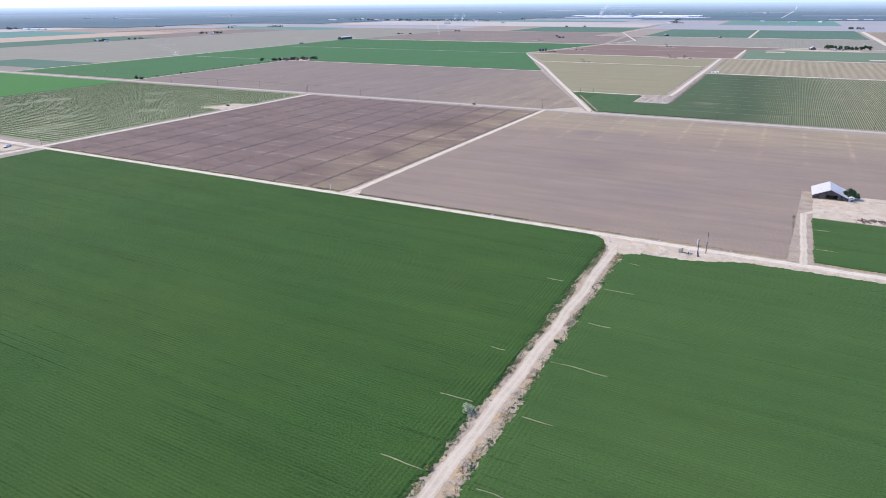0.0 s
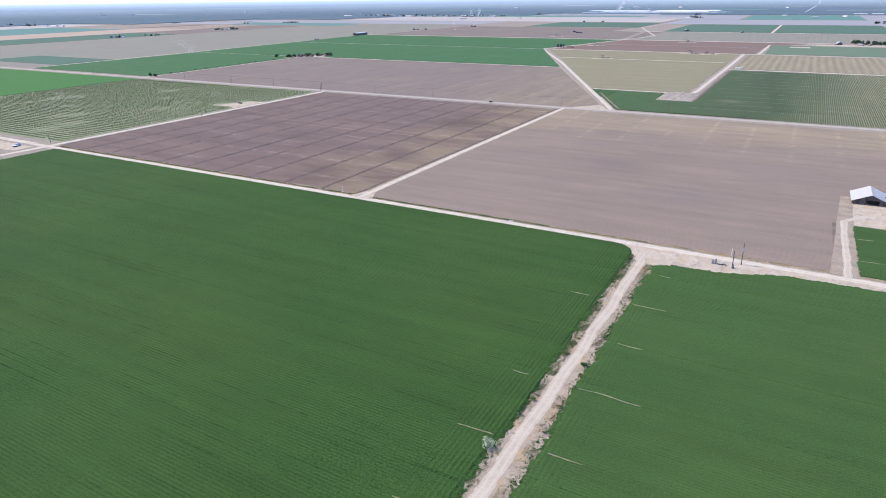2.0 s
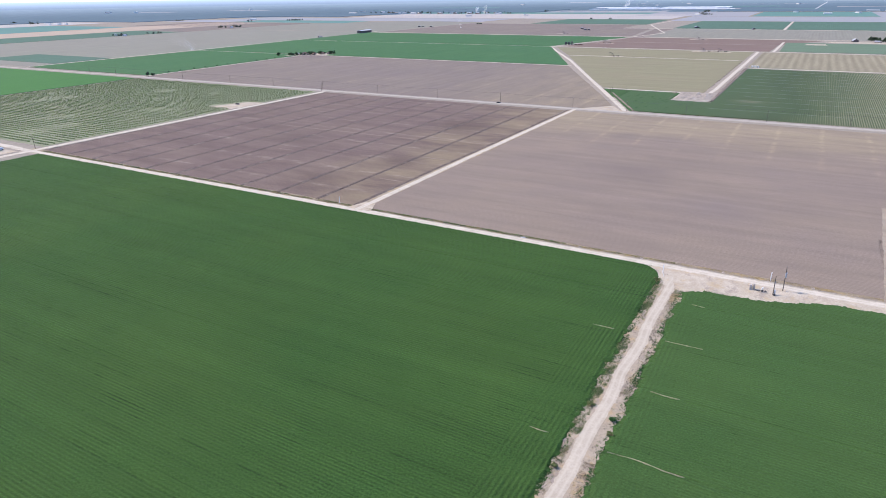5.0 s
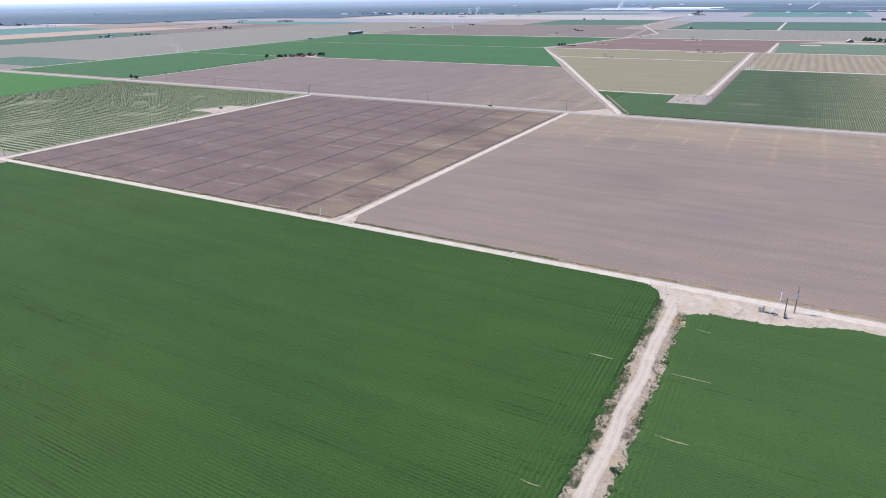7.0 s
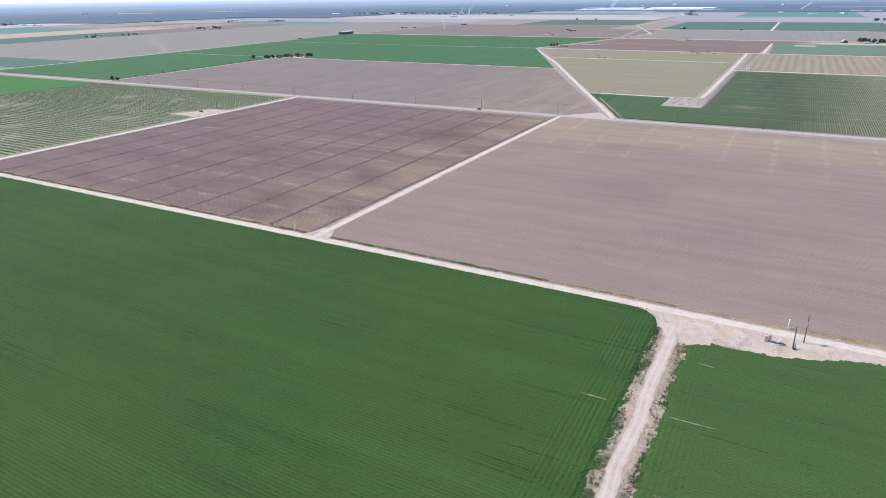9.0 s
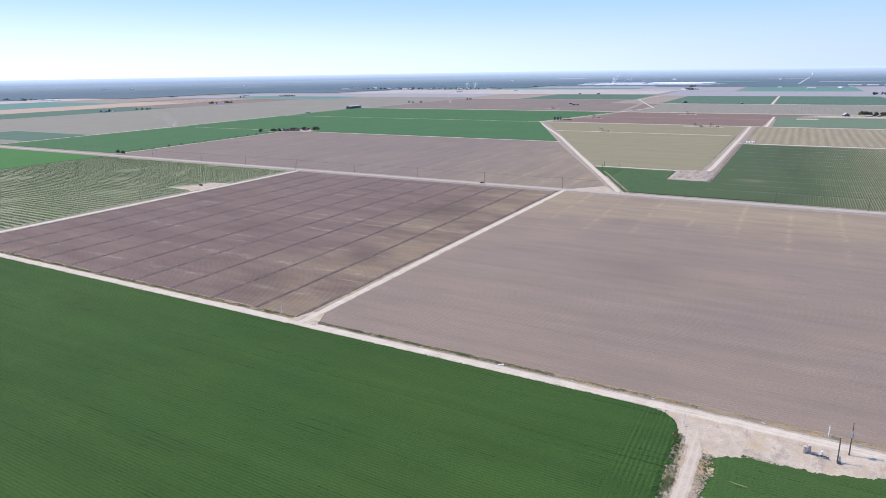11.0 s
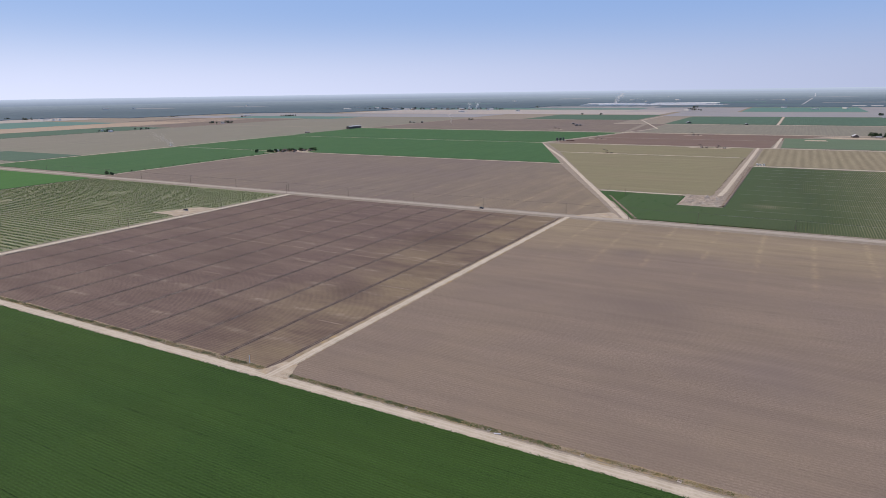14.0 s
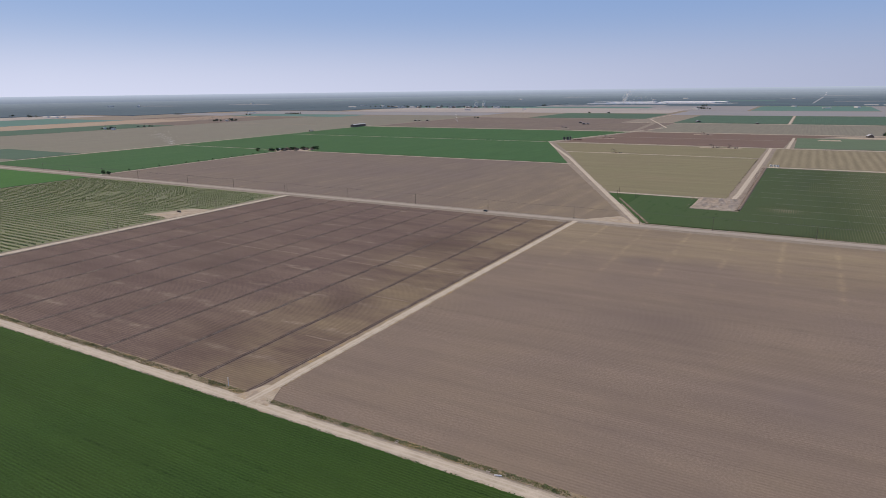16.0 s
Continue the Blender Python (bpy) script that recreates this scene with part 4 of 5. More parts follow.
# ---- bare turning strips in the crop at each irrigation check ----
for k, (xa, xb, side) in enumerate(((-84, -70, 0), (-54, -46, 0), (-83, -71.5, 1), (-54.5, -44.5, 1), (-57, -36.5, 2), (-80, -74, 2), (-53, -44, 3), (-55.5, -42.5, 4), (-52, -47, 5), (-82, -74, 4), (28.5, 36, 386), (28.5, 38.5, 352.8))):
    y = 119.3 + 34.4 * side if side < 8 else side
    n = 12
    vv, ff = [], []
    for i in range(n + 1):
        x = xa + (xb - xa) * i / n
        w = 0.15 * (1 - abs(2 * i / n - 1) ** 1.5) + 0.06 + 0.2 * wob(x, y, 0.6, 3)
        yy = y + 0.7 * wob(x, y, 0.12, k)
        h = 0.74 + 0.14 * wob(x, y, 0.9, k)
        vv += [(x, yy - w, 0.3), (x, yy - w * 0.5, h), (x, yy + w * 0.5, h), (x, yy + w, 0.3)]
    for i in range(n):
        for j in range(3):
            q = i * 4 + j
            ff.append((q, q + 4, q + 5, q + 1))
    tagged(mesh_object("check_bank", vv, ff, BANK_EARTH), "bare pale earth bank ending in the green crop", "earth bank", "check banks", "structure")

# ---- junction yard with the pump ----
field("yard", [(-60.5, 301), (70, 316.5), (70, 326), (-66, 327)], YARD, "trampled pale dirt yard at the road junction", z=0.1, step=2.5, ragged=1.2, category="yard")


strewn("scrap", 260, [(-50, -22, 314, 323.5), (-20, 12, 317, 324)], 34, TWIG, "brown scraps and clods trodden into the yard", "scraps", leaves=6, size=0.2, radius=0.6, squash=0.15, rise=(0.5, 1.3), even=0.05)


def power_pole(label, x, y, height=11.5, arms=1, seed=0, group="power poles"):
    rng = random.Random(seed)
    t = thing("power_pole", label, "power pole", pose(x, y, 0, rng.uniform(-0.8, 0.8), rng.uniform(-0.8, 0.8), 0), group)
    part("pole", cyl((0, 0, -0.3), (0, 0, height), 0.2, 0.13, 10), WOOD_POLE, t)
    for k in range(arms):
        h = height - 0.45 - 1.1 * k
        arm = part("crossarm", box(0, 0.17, h, 0.12, 0.1, 0.14), WOOD_POLE, t)
        arm.data.transform(Matrix.Diagonal((1, 24 if k == 0 else 16, 1, 1)))
        arm.location = (0, 0.17 - 0.17 * (24 if k == 0 else 16), 0)
        for yy in (-1.0, 0.35, 1.0):
            part("insulator", cyl((0, yy, h + 0.14), (0, yy, h + 0.42), 0.07, 0.05, 6), CONCRETE, t)
    return t


for k, x in enumerate((-1129, -1056, -972, -888, -783, -696, -605, -513, -423, -338, -250, -191, -131, -56, 13, 85, 160, 240)):
    power_pole("brown wooden power pole beside the paved road", x, 729.5 if x > -200 else 727.5, 11.2, 1, k)
power_pole("wooden pole at the orchard corner", -598.5, 717, 10.5, 1, 40)
for k, (x, y) in enumerate(((-621, 611), (-594.5, 612), (-604, 500), (-588.5, 499), (-597, 335), (-243, 852), (-227, 868), (-246, 872))):
    power_pole("wooden power pole beside the farm road", x, y, 9.5, 1, 50 + k)


def wire(label, pts, r=0.02, sag=0.9):
    """Three slack wires from pole to pole."""
    t = thing("power_line", label, "power line", kind="")
    for off in (-1.0, 0.35, 1.0):
        vv, ff = [], []
        path = []
        for (x0, y0, z0), (x1, y1, z1) in zip(pts, pts[1:]):
            for i in range(8):
                u = i / 8
                path.append((x0 + (x1 - x0) * u, y0 + (y1 - y0) * u + off, z0 + (z1 - z0) * u - sag * 4 * u * (1 - u)))
        path.append((pts[-1][0], pts[-1][1] + off, pts[-1][2]))
        for x, y, z in path:
            vv += [(x, y - r, z - r), (x, y + r, z - r), (x, y, z + r)]
        for i in range(len(path) - 1):
            for j in range(3):
                ff.append((i * 3 + j, i * 3 + (j + 1) % 3, i * 3 + 3 + (j + 1) % 3, i * 3 + 3 + j))
        mesh_object("wire", vv, ff, STEEL, False, t)


wire("slack dark wires strung between the roadside poles", [(x, 727.5 if x < -200 else 729.5, 11.3) for x in (-1129, -1056, -972, -888, -783, -696, -605, -513, -423, -338, -250, -191, -131, -56, 13, 85, 160, 240)])

# two poles with the pump's electric gear
t = power_pole("tall wooden pole carrying grey transformers", -20.7, 323.6, 11.3, 1, 90, "pump poles")
for dy, z in ((-0.45, 8.1), (0.45, 8.1), (-0.42, 7.0)):
    can = part("transformer", cyl((0.15, dy, z - 0.55), (0.15, dy, z + 0.45), 0.3, 0.3, 12), GALV, t, "grey transformer can")
    part("bushing", cyl((0.15, dy, z + 0.45), (0.15, dy, z + 0.75), 0.06, 0.04, 6), CONCRETE, can)
t = power_pole("shorter wooden pole with a meter cabinet", -24.1, 317.6, 8.6, 0, 91, "pump poles")
part("meter_cabinet", box(0.55, 0.1, 0.5, 0.55, 0.7, 1.7), GALV, t, "grey steel meter cabinet")
part("switch_box", box(0.5, -0.7, 0.2, 0.9, 0.5, 0.6), STEEL, t)
part("conduit", cyl((0.2, 0.1, 2.0), (0.16, 0.05, 6.5), 0.05, 0.05, 6), GALV, t)


def standpipe(label, x, y, r, h):
    t = thing("standpipe", label, "standpipe", Matrix.Translation((x, y, 0.1)), "standpipes")
    part("barrel", cyl((0, 0, -0.1), (0, 0, h), r, r * 0.97, 20), CONCRETE, t)
    for z in (h * 0.33, h * 0.66, h - 0.08):
        part("collar", cyl((0, 0, z - 0.06), (0, 0, z + 0.06), r * 1.05, r * 1.05, 20), CONCRETE, t)
    return t


standpipe("pale concrete irrigation standpipe in the dirt yard", -32.9, 318.9, 0.6, 2.3)
standpipe("pale concrete irrigation standpipe in the dirt yard", -31.6, 319.8, 0.5, 2.5)
t = thing("pump", "pale upright electric irrigation pump on a pipe", "pump", Matrix.Translation((-28.3, 318.2, 0.1)))
part("base", box(0, 0, -0.1, 1.3, 1.3, 0.4), CONCRETE, t)
part("column", cyl((0, 0, 0.3), (0, 0, 1.2), 0.3, 0.26, 12), STEEL, t)
part("motor", cyl((0, 0, 1.2), (0, 0, 2.3), 0.38, 0.34, 14), WALL_WHITE, t, "pale motor housing")
part("discharge_pipe", cyl((0.2, 0, 0.75), (2.0, -0.5, 0.75), 0.17, 0.17, 10), STEEL, t)
part("valve", cyl((1.2, -0.3, 0.75), (1.2, -0.3, 1.4), 0.16, 0.05, 8), STEEL, t)
part("intake_pipe", cyl((-0.3, 0, 0.5), (-2.6, 0.6, 0.3), 0.2, 0.2, 10), STEEL, t)


def vent_pipe(x, y, h):
    t = thing("vent_pipe", "tall white upright vent pipe beside the road", "pipe", Matrix.Translation((x, y, 0)), "vent pipes")
    part("pipe", cyl((0, 0, -0.2), (0.05, 0.03, h), 0.17, 0.17, 10), WHITE_PIPE, t)
    part("cap", cyl((0.05, 0.03, h), (0.05, 0.03, h + 0.15), 0.21, 0.15, 10), WHITE_PIPE, t)


for x, y, h in ((-26.0, 332.5, 4.0), (-69.0, 319.0, 4.0), (-265.6, 334.4, 3.8)):
    vent_pipe(x, y, h)


def turnout(x, y, seed):
    """A concrete turnout box with a gate, broken earth round it."""
    rng = random.Random(seed)
    t = thing("turnout_box", "pale concrete irrigation turnout at the field edge", "turnout", pose(x, y, 0, 0, 0, rng.uniform(-12, 12)), "turnout boxes")
    t.scale = (0.62, 0.62, 0.55)
    for dx in (-0.85, 0.85):
        part("side_wall", box(dx, 0, 0.0, 0.2, 2.4, 0.42), CONCRETE, t)
    part("head_wall", box(0, 1.1, 0.0, 1.5, 0.2, 0.42), CONCRETE, t)
    part("apron", box(0, -0.2, 0.0, 1.5, 2.0, 0.2), CONCRETE, t)
    part("gate", box(0, 0.2, 0.2, 1.4, 0.08, 0.35), RUST, t, "rusty gate")


for k, x in enumerate((-181.0, -146.0, -112.0, -81.5, -45.0, -9.5)):
    turnout(x, 332.3, k)
t = thing("loose_pipe", "short white pipe lying on the road edge", "pipe", pose(-142.3, 331.2, 0.3, 0, 90, 20))
part("pipe", cyl((0, 0, -1.2), (0, 0, 1.2), 0.22, 0.22, 10), WHITE_PIPE, t)
t = thing("pipe_valve", "small valve post beside the junction", "valve", Matrix.Translation((-68.0, 315.5, 0)))
part("post", cyl((0, 0, -0.1), (0, 0, 1.5), 0.1, 0.1, 8), WHITE_PIPE, t)
part("arm", cyl((0, 0, 1.3), (1.8, 0.3, 1.25), 0.05, 0.05, 6), STEEL, t)

# ---- barn yard ----
field("yard", [(16.0, 331), (27.4, 331), (29.0, 471), (23.0, 471)], LANE_EARTH, "rough dirt banks of the lane to the barn", z=0.17, step=2.2, ragged=0.7, category="yard")
road("dirt_track", [(23.0, 328), (23.4, 350), (23.2, 380), (23.5, 416), (34, 430), (70, 428), (330, 440)], 3.9, TRACK, "pale worn lane to the barn", ragged=1.2, z=0.22, step=1.6)
field("yard", [(26.0, 411), (330, 411), (330, 470), (27.0, 470)], YARD, "bare pale yard round the barn", z=0.12, step=3.5, ragged=1.0, category="yard")
strewn("dead_brush", 2000, [(25.6, 27.8, 334, 411), (17.8, 20.2, 345, 412)], 31, TWIG, "dark dead brush along the lane to the barn", "brush", size=0.22, squash=0.4, even=0.25, rise=(0.3, 0.9))
strewn("dead_brush", 1300, [(50, 150, 412, 421)], 32, TWIG, "heap of grey scrap and brush at the yard edge", "brush", size=0.45, rise=(0.7, 1.6))
strewn("dry_grass", 700, [(60, 130, 428, 446)], 33, DRY_GRASS, "dry yellow grass in the yard", "grass", size=0.4, rise=(0.4, 0.9), squash=0.35)


def barn(x, y):
    """An old gabled barn, open-fronted, with weathered boards and a white metal roof."""
    t = thing("barn", "old weathered wooden barn with a white metal roof", "barn", Matrix.Translation((x, y, 0.12)))
    w, d, eave, top = 19.0, 22.0, 2.3, 6.6
    for side in (-1, 1):
        prof = [(0, top), (side * (w / 2 + 0.6), eave - 0.25), (side * (w / 2 + 0.6), eave - 0.4), (0, top - 0.16)]
        roof = part("roof", prism(prof, -0.8, d + 0.5), ROOF_METAL, t, "white painted metal roof")
        bm = bmesh.new()
        for k in range(24):
            yy = -0.6 + (d + 0.9) * k / 23
            add_cyl(bm, (side * 0.05, yy, top + 0.0), (side * (w / 2 + 0.55), yy, eave - 0.22), 0.05, 0.05, 4)
        part("seam", bm, ROOF_METAL, roof)
        part("side_wall", box(side * (w / 2 - 0.1), d / 2, 0, 0.18, d - 0.4, eave - 0.25), BARN_WOOD, t)
    part("back_wall", prism([(-w / 2, 0), (w / 2, 0), (w / 2, eave - 0.3), (0, top - 0.4), (-w / 2, eave - 0.3)], d - 0.3, d - 0.1), BARN_WOOD, t)
    rng = random.Random(5)
    n = 30
    for k in range(n):
        xx = -w / 2 + (k + 0.5) * w / n
        roofline = top - 0.45 - (top - eave) * abs(xx) / (w / 2)
        if -1.8 < xx < 4.6:
            z0 = 3.1 + rng.uniform(-0.1, 0.3)
        elif k in (4, 11, 25):
            continue
        else:
            z0 = rng.choice((0, 0, 0, 0.3, 0.7))
        if roofline - z0 < 0.3:
            continue
        part("board", box(xx, rng.uniform(0, 0.06), z0, w / n * 0.88, 0.06, roofline - z0), BARN_WOOD, t)
    for xx in (-9.3, -5.0, -2.0, 4.8, 9.3):
        part("post", box(xx, 0.25, 0, 0.25, 0.25, top - 0.5 - (top - eave) * abs(xx) / (w / 2)), BARN_WOOD, t)
    part("lintel", box(1.4, 0.3, 2.9, 6.9, 0.2, 0.3), BARN_WOOD, t)


barn(38.2, 456.0)
t = thing("shed", "small white shed with a dark doorway beside the barn", "shed", Matrix.Translation((50.2, 457.0, 0.12)))
for dx in (-1.4, 1.4):
    part("side_wall", box(dx, 0, 0, 0.12, 2.8, 2.3), WALL_WHITE, t)
part("back_wall", box(0, 1.35, 0, 2.7, 0.12, 2.3), WALL_WHITE, t)
part("front_wall", box(-0.9, -1.35, 0, 0.9, 0.12, 2.3), WALL_WHITE, t)
part("front_wall", box(0.4, -1.35, 1.7, 1.7, 0.12, 0.6), WALL_WHITE, t)
part("roof", prism([(-1.7, 2.3), (0, 2.9), (1.7, 2.3), (1.7, 2.4), (0, 3.02), (-1.7, 2.4)], -1.7, 1.7), ROOF_METAL, t)
tree("dark leafy tree standing behind the shed", 49.3, 463.0, 6.6, 7.2, 3, 2200, 0.5, trunk=0.1)
tree("dark leafy tree standing behind the barn", 52.6, 462.0, 4.2, 5.2, 4, 1300, 0.5, trunk=0.08)
bush("dark green bush in the yard", 78, 426, 1.6, 9, CROP_LEAF)

# ---- orchard ----
rng = np.random.default_rng(77)
spots = []
for yy in np.arange(348, 706, 6.3):
    for xx in np.arange(-966, -601, 2.7):
        clear = 558 < yy < 604 and xx > -640 + (yy - 558) * 0.4 + 9 * wob(xx, yy, 0.05, 8)
        thin = wob(xx, yy, 0.02, 60) > 0.42
        if clear or rng.random() < (0.12 if thin else 0.015):
            continue
        spots.append((xx + rng.normal(0, 0.4), yy + rng.normal(0, 0.12), 0.45, rng.uniform(0.8, 1.08) * (0.7 if thin else 1.0)))
v, f = clumps(spots, rng, 26, 0.58, 0.98, 1.25)
stuff("orchard_trees", v, f, ORCHARD_LEAF, "rows of small round green orchard trees", "orchard trees")
vv, ff = [], []
for x, y, z, s in spots:
    b = len(vv)
    vv += [(x - 0.09, y - 0.09, 0), (x + 0.09, y - 0.09, 0), (x + 0.09, y + 0.09, 0), (x - 0.09, y + 0.09, 0), (x, y, 1.5 * s)]
    ff += [(b, b + 1, b + 4), (b + 1, b + 2, b + 4), (b + 2, b + 3, b + 4), (b + 3, b, b + 4)]
tagged(mesh_object("orchard_trunks", vv, ff, BARK), "thin trunks of the young orchard trees", "tree trunks", kind="stuff")
field("yard", [(-638, 558), (-596.5, 556), (-596.5, 607), (-618, 603)], YARD, "pale cleared patch at the orchard edge", z=0.12, step=3, ragged=2.0, category="yard")
t = thing("pump", "dark pump skid on the cleared patch", "pump", Matrix.Translation((-616, 583, 0.12)))
part("skid", box(0, 0, 0, 6, 2.2, 0.4), CONCRETE, t)
part("tank", cyl((-2, 0, 1.2), (2, 0, 1.2), 0.8, 0.8, 14), STEEL, t)
part("engine", box(2.4, 0.2, 0.4, 1.1, 1.3, 1.3), STEEL, t)
field("yard", [(-690, 300), (-601, 304), (-601, 322), (-690, 322)], YARD, "pale dirt yard at the crossroads", z=0.1, step=4, ragged=1.0, category="yard")
road("dirt_road", [(-612, 329.5), (-760, 331), (-1420, 335)], 7.0, ROAD, "dusty road south of the orchard")
t = thing("trailer", "pale flat trailer parked by the crossroads", "trailer", pose(-617, 316, 0.2, 0, 0, 30))
part("bed", box(0, 0, 0.8, 2.4, 9, 0.4), WALL_WHITE, t)
for dy in (-2.5, -3.6, 3.2):
    part("axle", cyl((-1.2, dy, 0.5), (1.2, dy, 0.5), 0.5, 0.5, 10), RUBBER, t)
part("load", box(0, 1.5, 1.2, 2.0, 4.0, 1.0), GALV, t)

# ---- rows of crop beyond the paved road ----
rows_of_crop = thing("green_crop", "dark green low crop in long straight rows", "crop field")
for i, x in enumerate(np.arange(-223.5, 420, 2.0)):
    # the rows end at the canal bank, at the pit and at the farm road
    ya = 737 if x > -187 else 737 + (-187 - x) * 2.16
    yb = 1206 if x > -120 else 825 if x > -166 else 886
    if yb - ya < 8:
        continue
    n = max(6, int((yb - ya) / 8))
    verts, faces = [], []
    for k in range(n + 1):
        y = ya + (yb - ya) * k / n
        h = 0.5 + 0.25 * wob(x * 3.1, y, 0.13, i)
        if math.hypot((x + 82) / 30, (y - 852) / 16) + 0.5 * wob(x, y, 0.05, 71) < 1:
            h *= 0.4
        # the canopy closes towards the west and thins out to single rows
        w = min(1.02, max(0.5, 1.0 - (x + 70 + 70 * wob(x, y, 0.01, 5)) * 0.0055))
        if h < 0.3:
            w *= 0.45
        closed = min(1.0, max(0.0, (w - 0.6) / 0.36))
        h *= 0.5 + 0.5 * closed
        foot = 0.1 + 0.31 * closed
        verts += [(x - w, y, foot), (x - w * 0.55, y, h), (x + w * 0.55, y, h), (x + w, y, foot)]
    for k in range(n):
        for j in range(3):
            q = k * 4 + j
            faces.append((q, q + 1, q + 5, q + 4))
    mesh_object("planted_bed", verts, faces, ROW_LEAF, False, rows_of_crop)
for k in range(12):
    y = 782.0 + 48.8 * k * 0.72
    t = thing("irrigation_pipe", "thin pale irrigation pipe across the crop rows", "pipe", None, "irrigation pipes")
    part("pipe", cyl((-118 + 9 * (k % 4), y, 0.8), (20 + 40 * (k % 3), y - 3, 0.8), 0.055, 0.055, 6), DULL_PIPE, t)
def heaps_of_earth(name, x0, x1, y0, y1, label, step=1.5):
    """Dug ground: ridges and spoil heaps that sink to the field at the rim."""
    nu, nv = int((x1 - x0) / step), int((y1 - y0) / step)
    verts, faces = [], []
    for j in range(nv + 1):
        for i in range(nu + 1):
            u, v = i / nu, j / nv
            x, y = x0 + (x1 - x0) * u, y0 + (y1 - y0) * v
            rim = min(1.0, 7 * min(u, 1 - u, v, 1 - v))
            ridge = max(0.0, 0.55 - abs(wob(x, y, 0.11, 3)) * 3.0) + max(0.0, wob(x, y, 0.17, 9)) * 1.6 + 0.35 * wob(x, y, 0.5, 4)
            edge = 2.2 * wob(x, y, 0.12, 12) * (rim < 0.5)
            verts.append((x + edge, y + edge, 0.12 + rim * (0.45 + 1.5 * ridge)))
    for j in range(nv):
        for i in range(nu):
            k = j * (nu + 1) + i
            faces.append((k, k + 1, k + nu + 2, k + nu + 1))
    return tagged(mesh_object(name, verts, faces, PIT_EARTH), label, "pit", kind="structure")


strewn("canal_bank_grass", 350, [(-165, -120, 826, 905)], 41, TWIG, "broken earth and brush in the dug pit", "brush", size=0.5, radius=0.9, squash=0.4, even=0.1)
heaps_of_earth("pit", -166, -124, 828, 902, "dug-out pit with heaped pale earth and dark ridges")
strewn("bank_weeds", 900, [(-126.5, -122.5, 905, 1210), (-140, -137, 905, 1335)], 42, TWIG, "dark weeds along the ditch bank", "weeds", size=0.4, radius=0.7, even=0.25, rise=(0.4, 1.0))
ditch("dark ditch beside the pale dirt road", -121.5, 835, 1212)


def bank(label, line, h=0.7):
    """A low dark earth bank along a line."""
    vv, ff = [], []
    n = 60
    (x0, y0), (x1, y1) = line
    d = Vector((x1 - x0, y1 - y0)).normalized()
    for k in range(n + 1):
        x, y = x0 + (x1 - x0) * k / n, y0 + (y1 - y0) * k / n
        for w, z in ((-2.0, 0), (-0.7, h), (0.7, h * 0.9), (2.0, 0)):
            w += 0.4 * wob(x, y, 0.15, w)
            vv.append((x + d.y * w, y - d.x * w, z * (1 + 0.5 * wob(x, y, 0.2, 4))))
    for k in range(n):
        for j in range(3):
            q = k * 4 + j
            ff.append((q, q + 1, q + 5, q + 4))
    tagged(mesh_object("bank", vv, ff, BERM), label, "earth bank", kind="structure")


bank("dark weedy bank beside the canal road", ((-185, 735), (-241, 856)))
bank("dark earth bank beside the ditch road", ((-120.5, 832), (-118.8, 1212)), 1.2)
bank("dark earth bank at the rim of the pit", ((-167, 828), (-171, 893)), 0.45)

# ---- farmsteads, oil field and the distance ----
def house(label, x, y, w, d, h, turn=0.0, wall=None, roof=None, rise=0.28, category="house", openings=True, group=""):
    """A gabled building: four walls, two roof slopes, door and windows."""
    wall, roof = wall or WALL_WHITE, roof or ROOF_GREY
    px, py, pz = bend(x, y, 0.0)
    t = thing(category.replace(" ", "_"), label, category, pose(px, py, pz, 0, 0, turn), group)
    top = h + w * rise
    for side in (-1, 1):
        part("wall", box(side * (w / 2 - 0.1), 0, -0.2, 0.2, d - 0.42, h + 0.2), wall, t)
        part("roof", prism([(0, top), (side * (w / 2 + 0.5), h - 0.1), (side * (w / 2 + 0.5), h - 0.28), (0, top - 0.2)], -d / 2 - 0.5, d / 2 + 0.5), roof, t)
        part("gable_wall", prism([(-w / 2, -0.2), (w / 2, -0.2), (w / 2, h - 0.25), (0, top - 0.25), (-w / 2, h - 0.25)], side * d / 2 - 0.1, side * d / 2 + 0.1), wall, t)
    if openings:
        part("door", box(w * 0.1, -d / 2 - 0.12, 0, 1.1, 0.06, 2.05), BARN_WOOD, t)
        for xx in (-0.3, 0.33):
            part("window", box(w * xx, -d / 2 - 0.12, 0.9, 1.3, 0.06, 1.1), GLASS, t)
        for yy in (-0.25, 0.2):
            part("window", box(-w / 2 - 0.02, d * yy, 0.9, 0.06, 1.3, 1.1), GLASS, t)
    return t


def grove_of(label, spots, height, seed, leaves=140, leaf=1.0, group="", material=None):
    rng = random.Random(seed)
    for k, (x, y) in enumerate(spots):
        s = rng.uniform(0.75, 1.25)
        tree(label, x, y, height * s, height * s * rng.uniform(1.0, 1.35), seed * 50 + k, leaves, leaf, material, group=group, trunk=0.06)


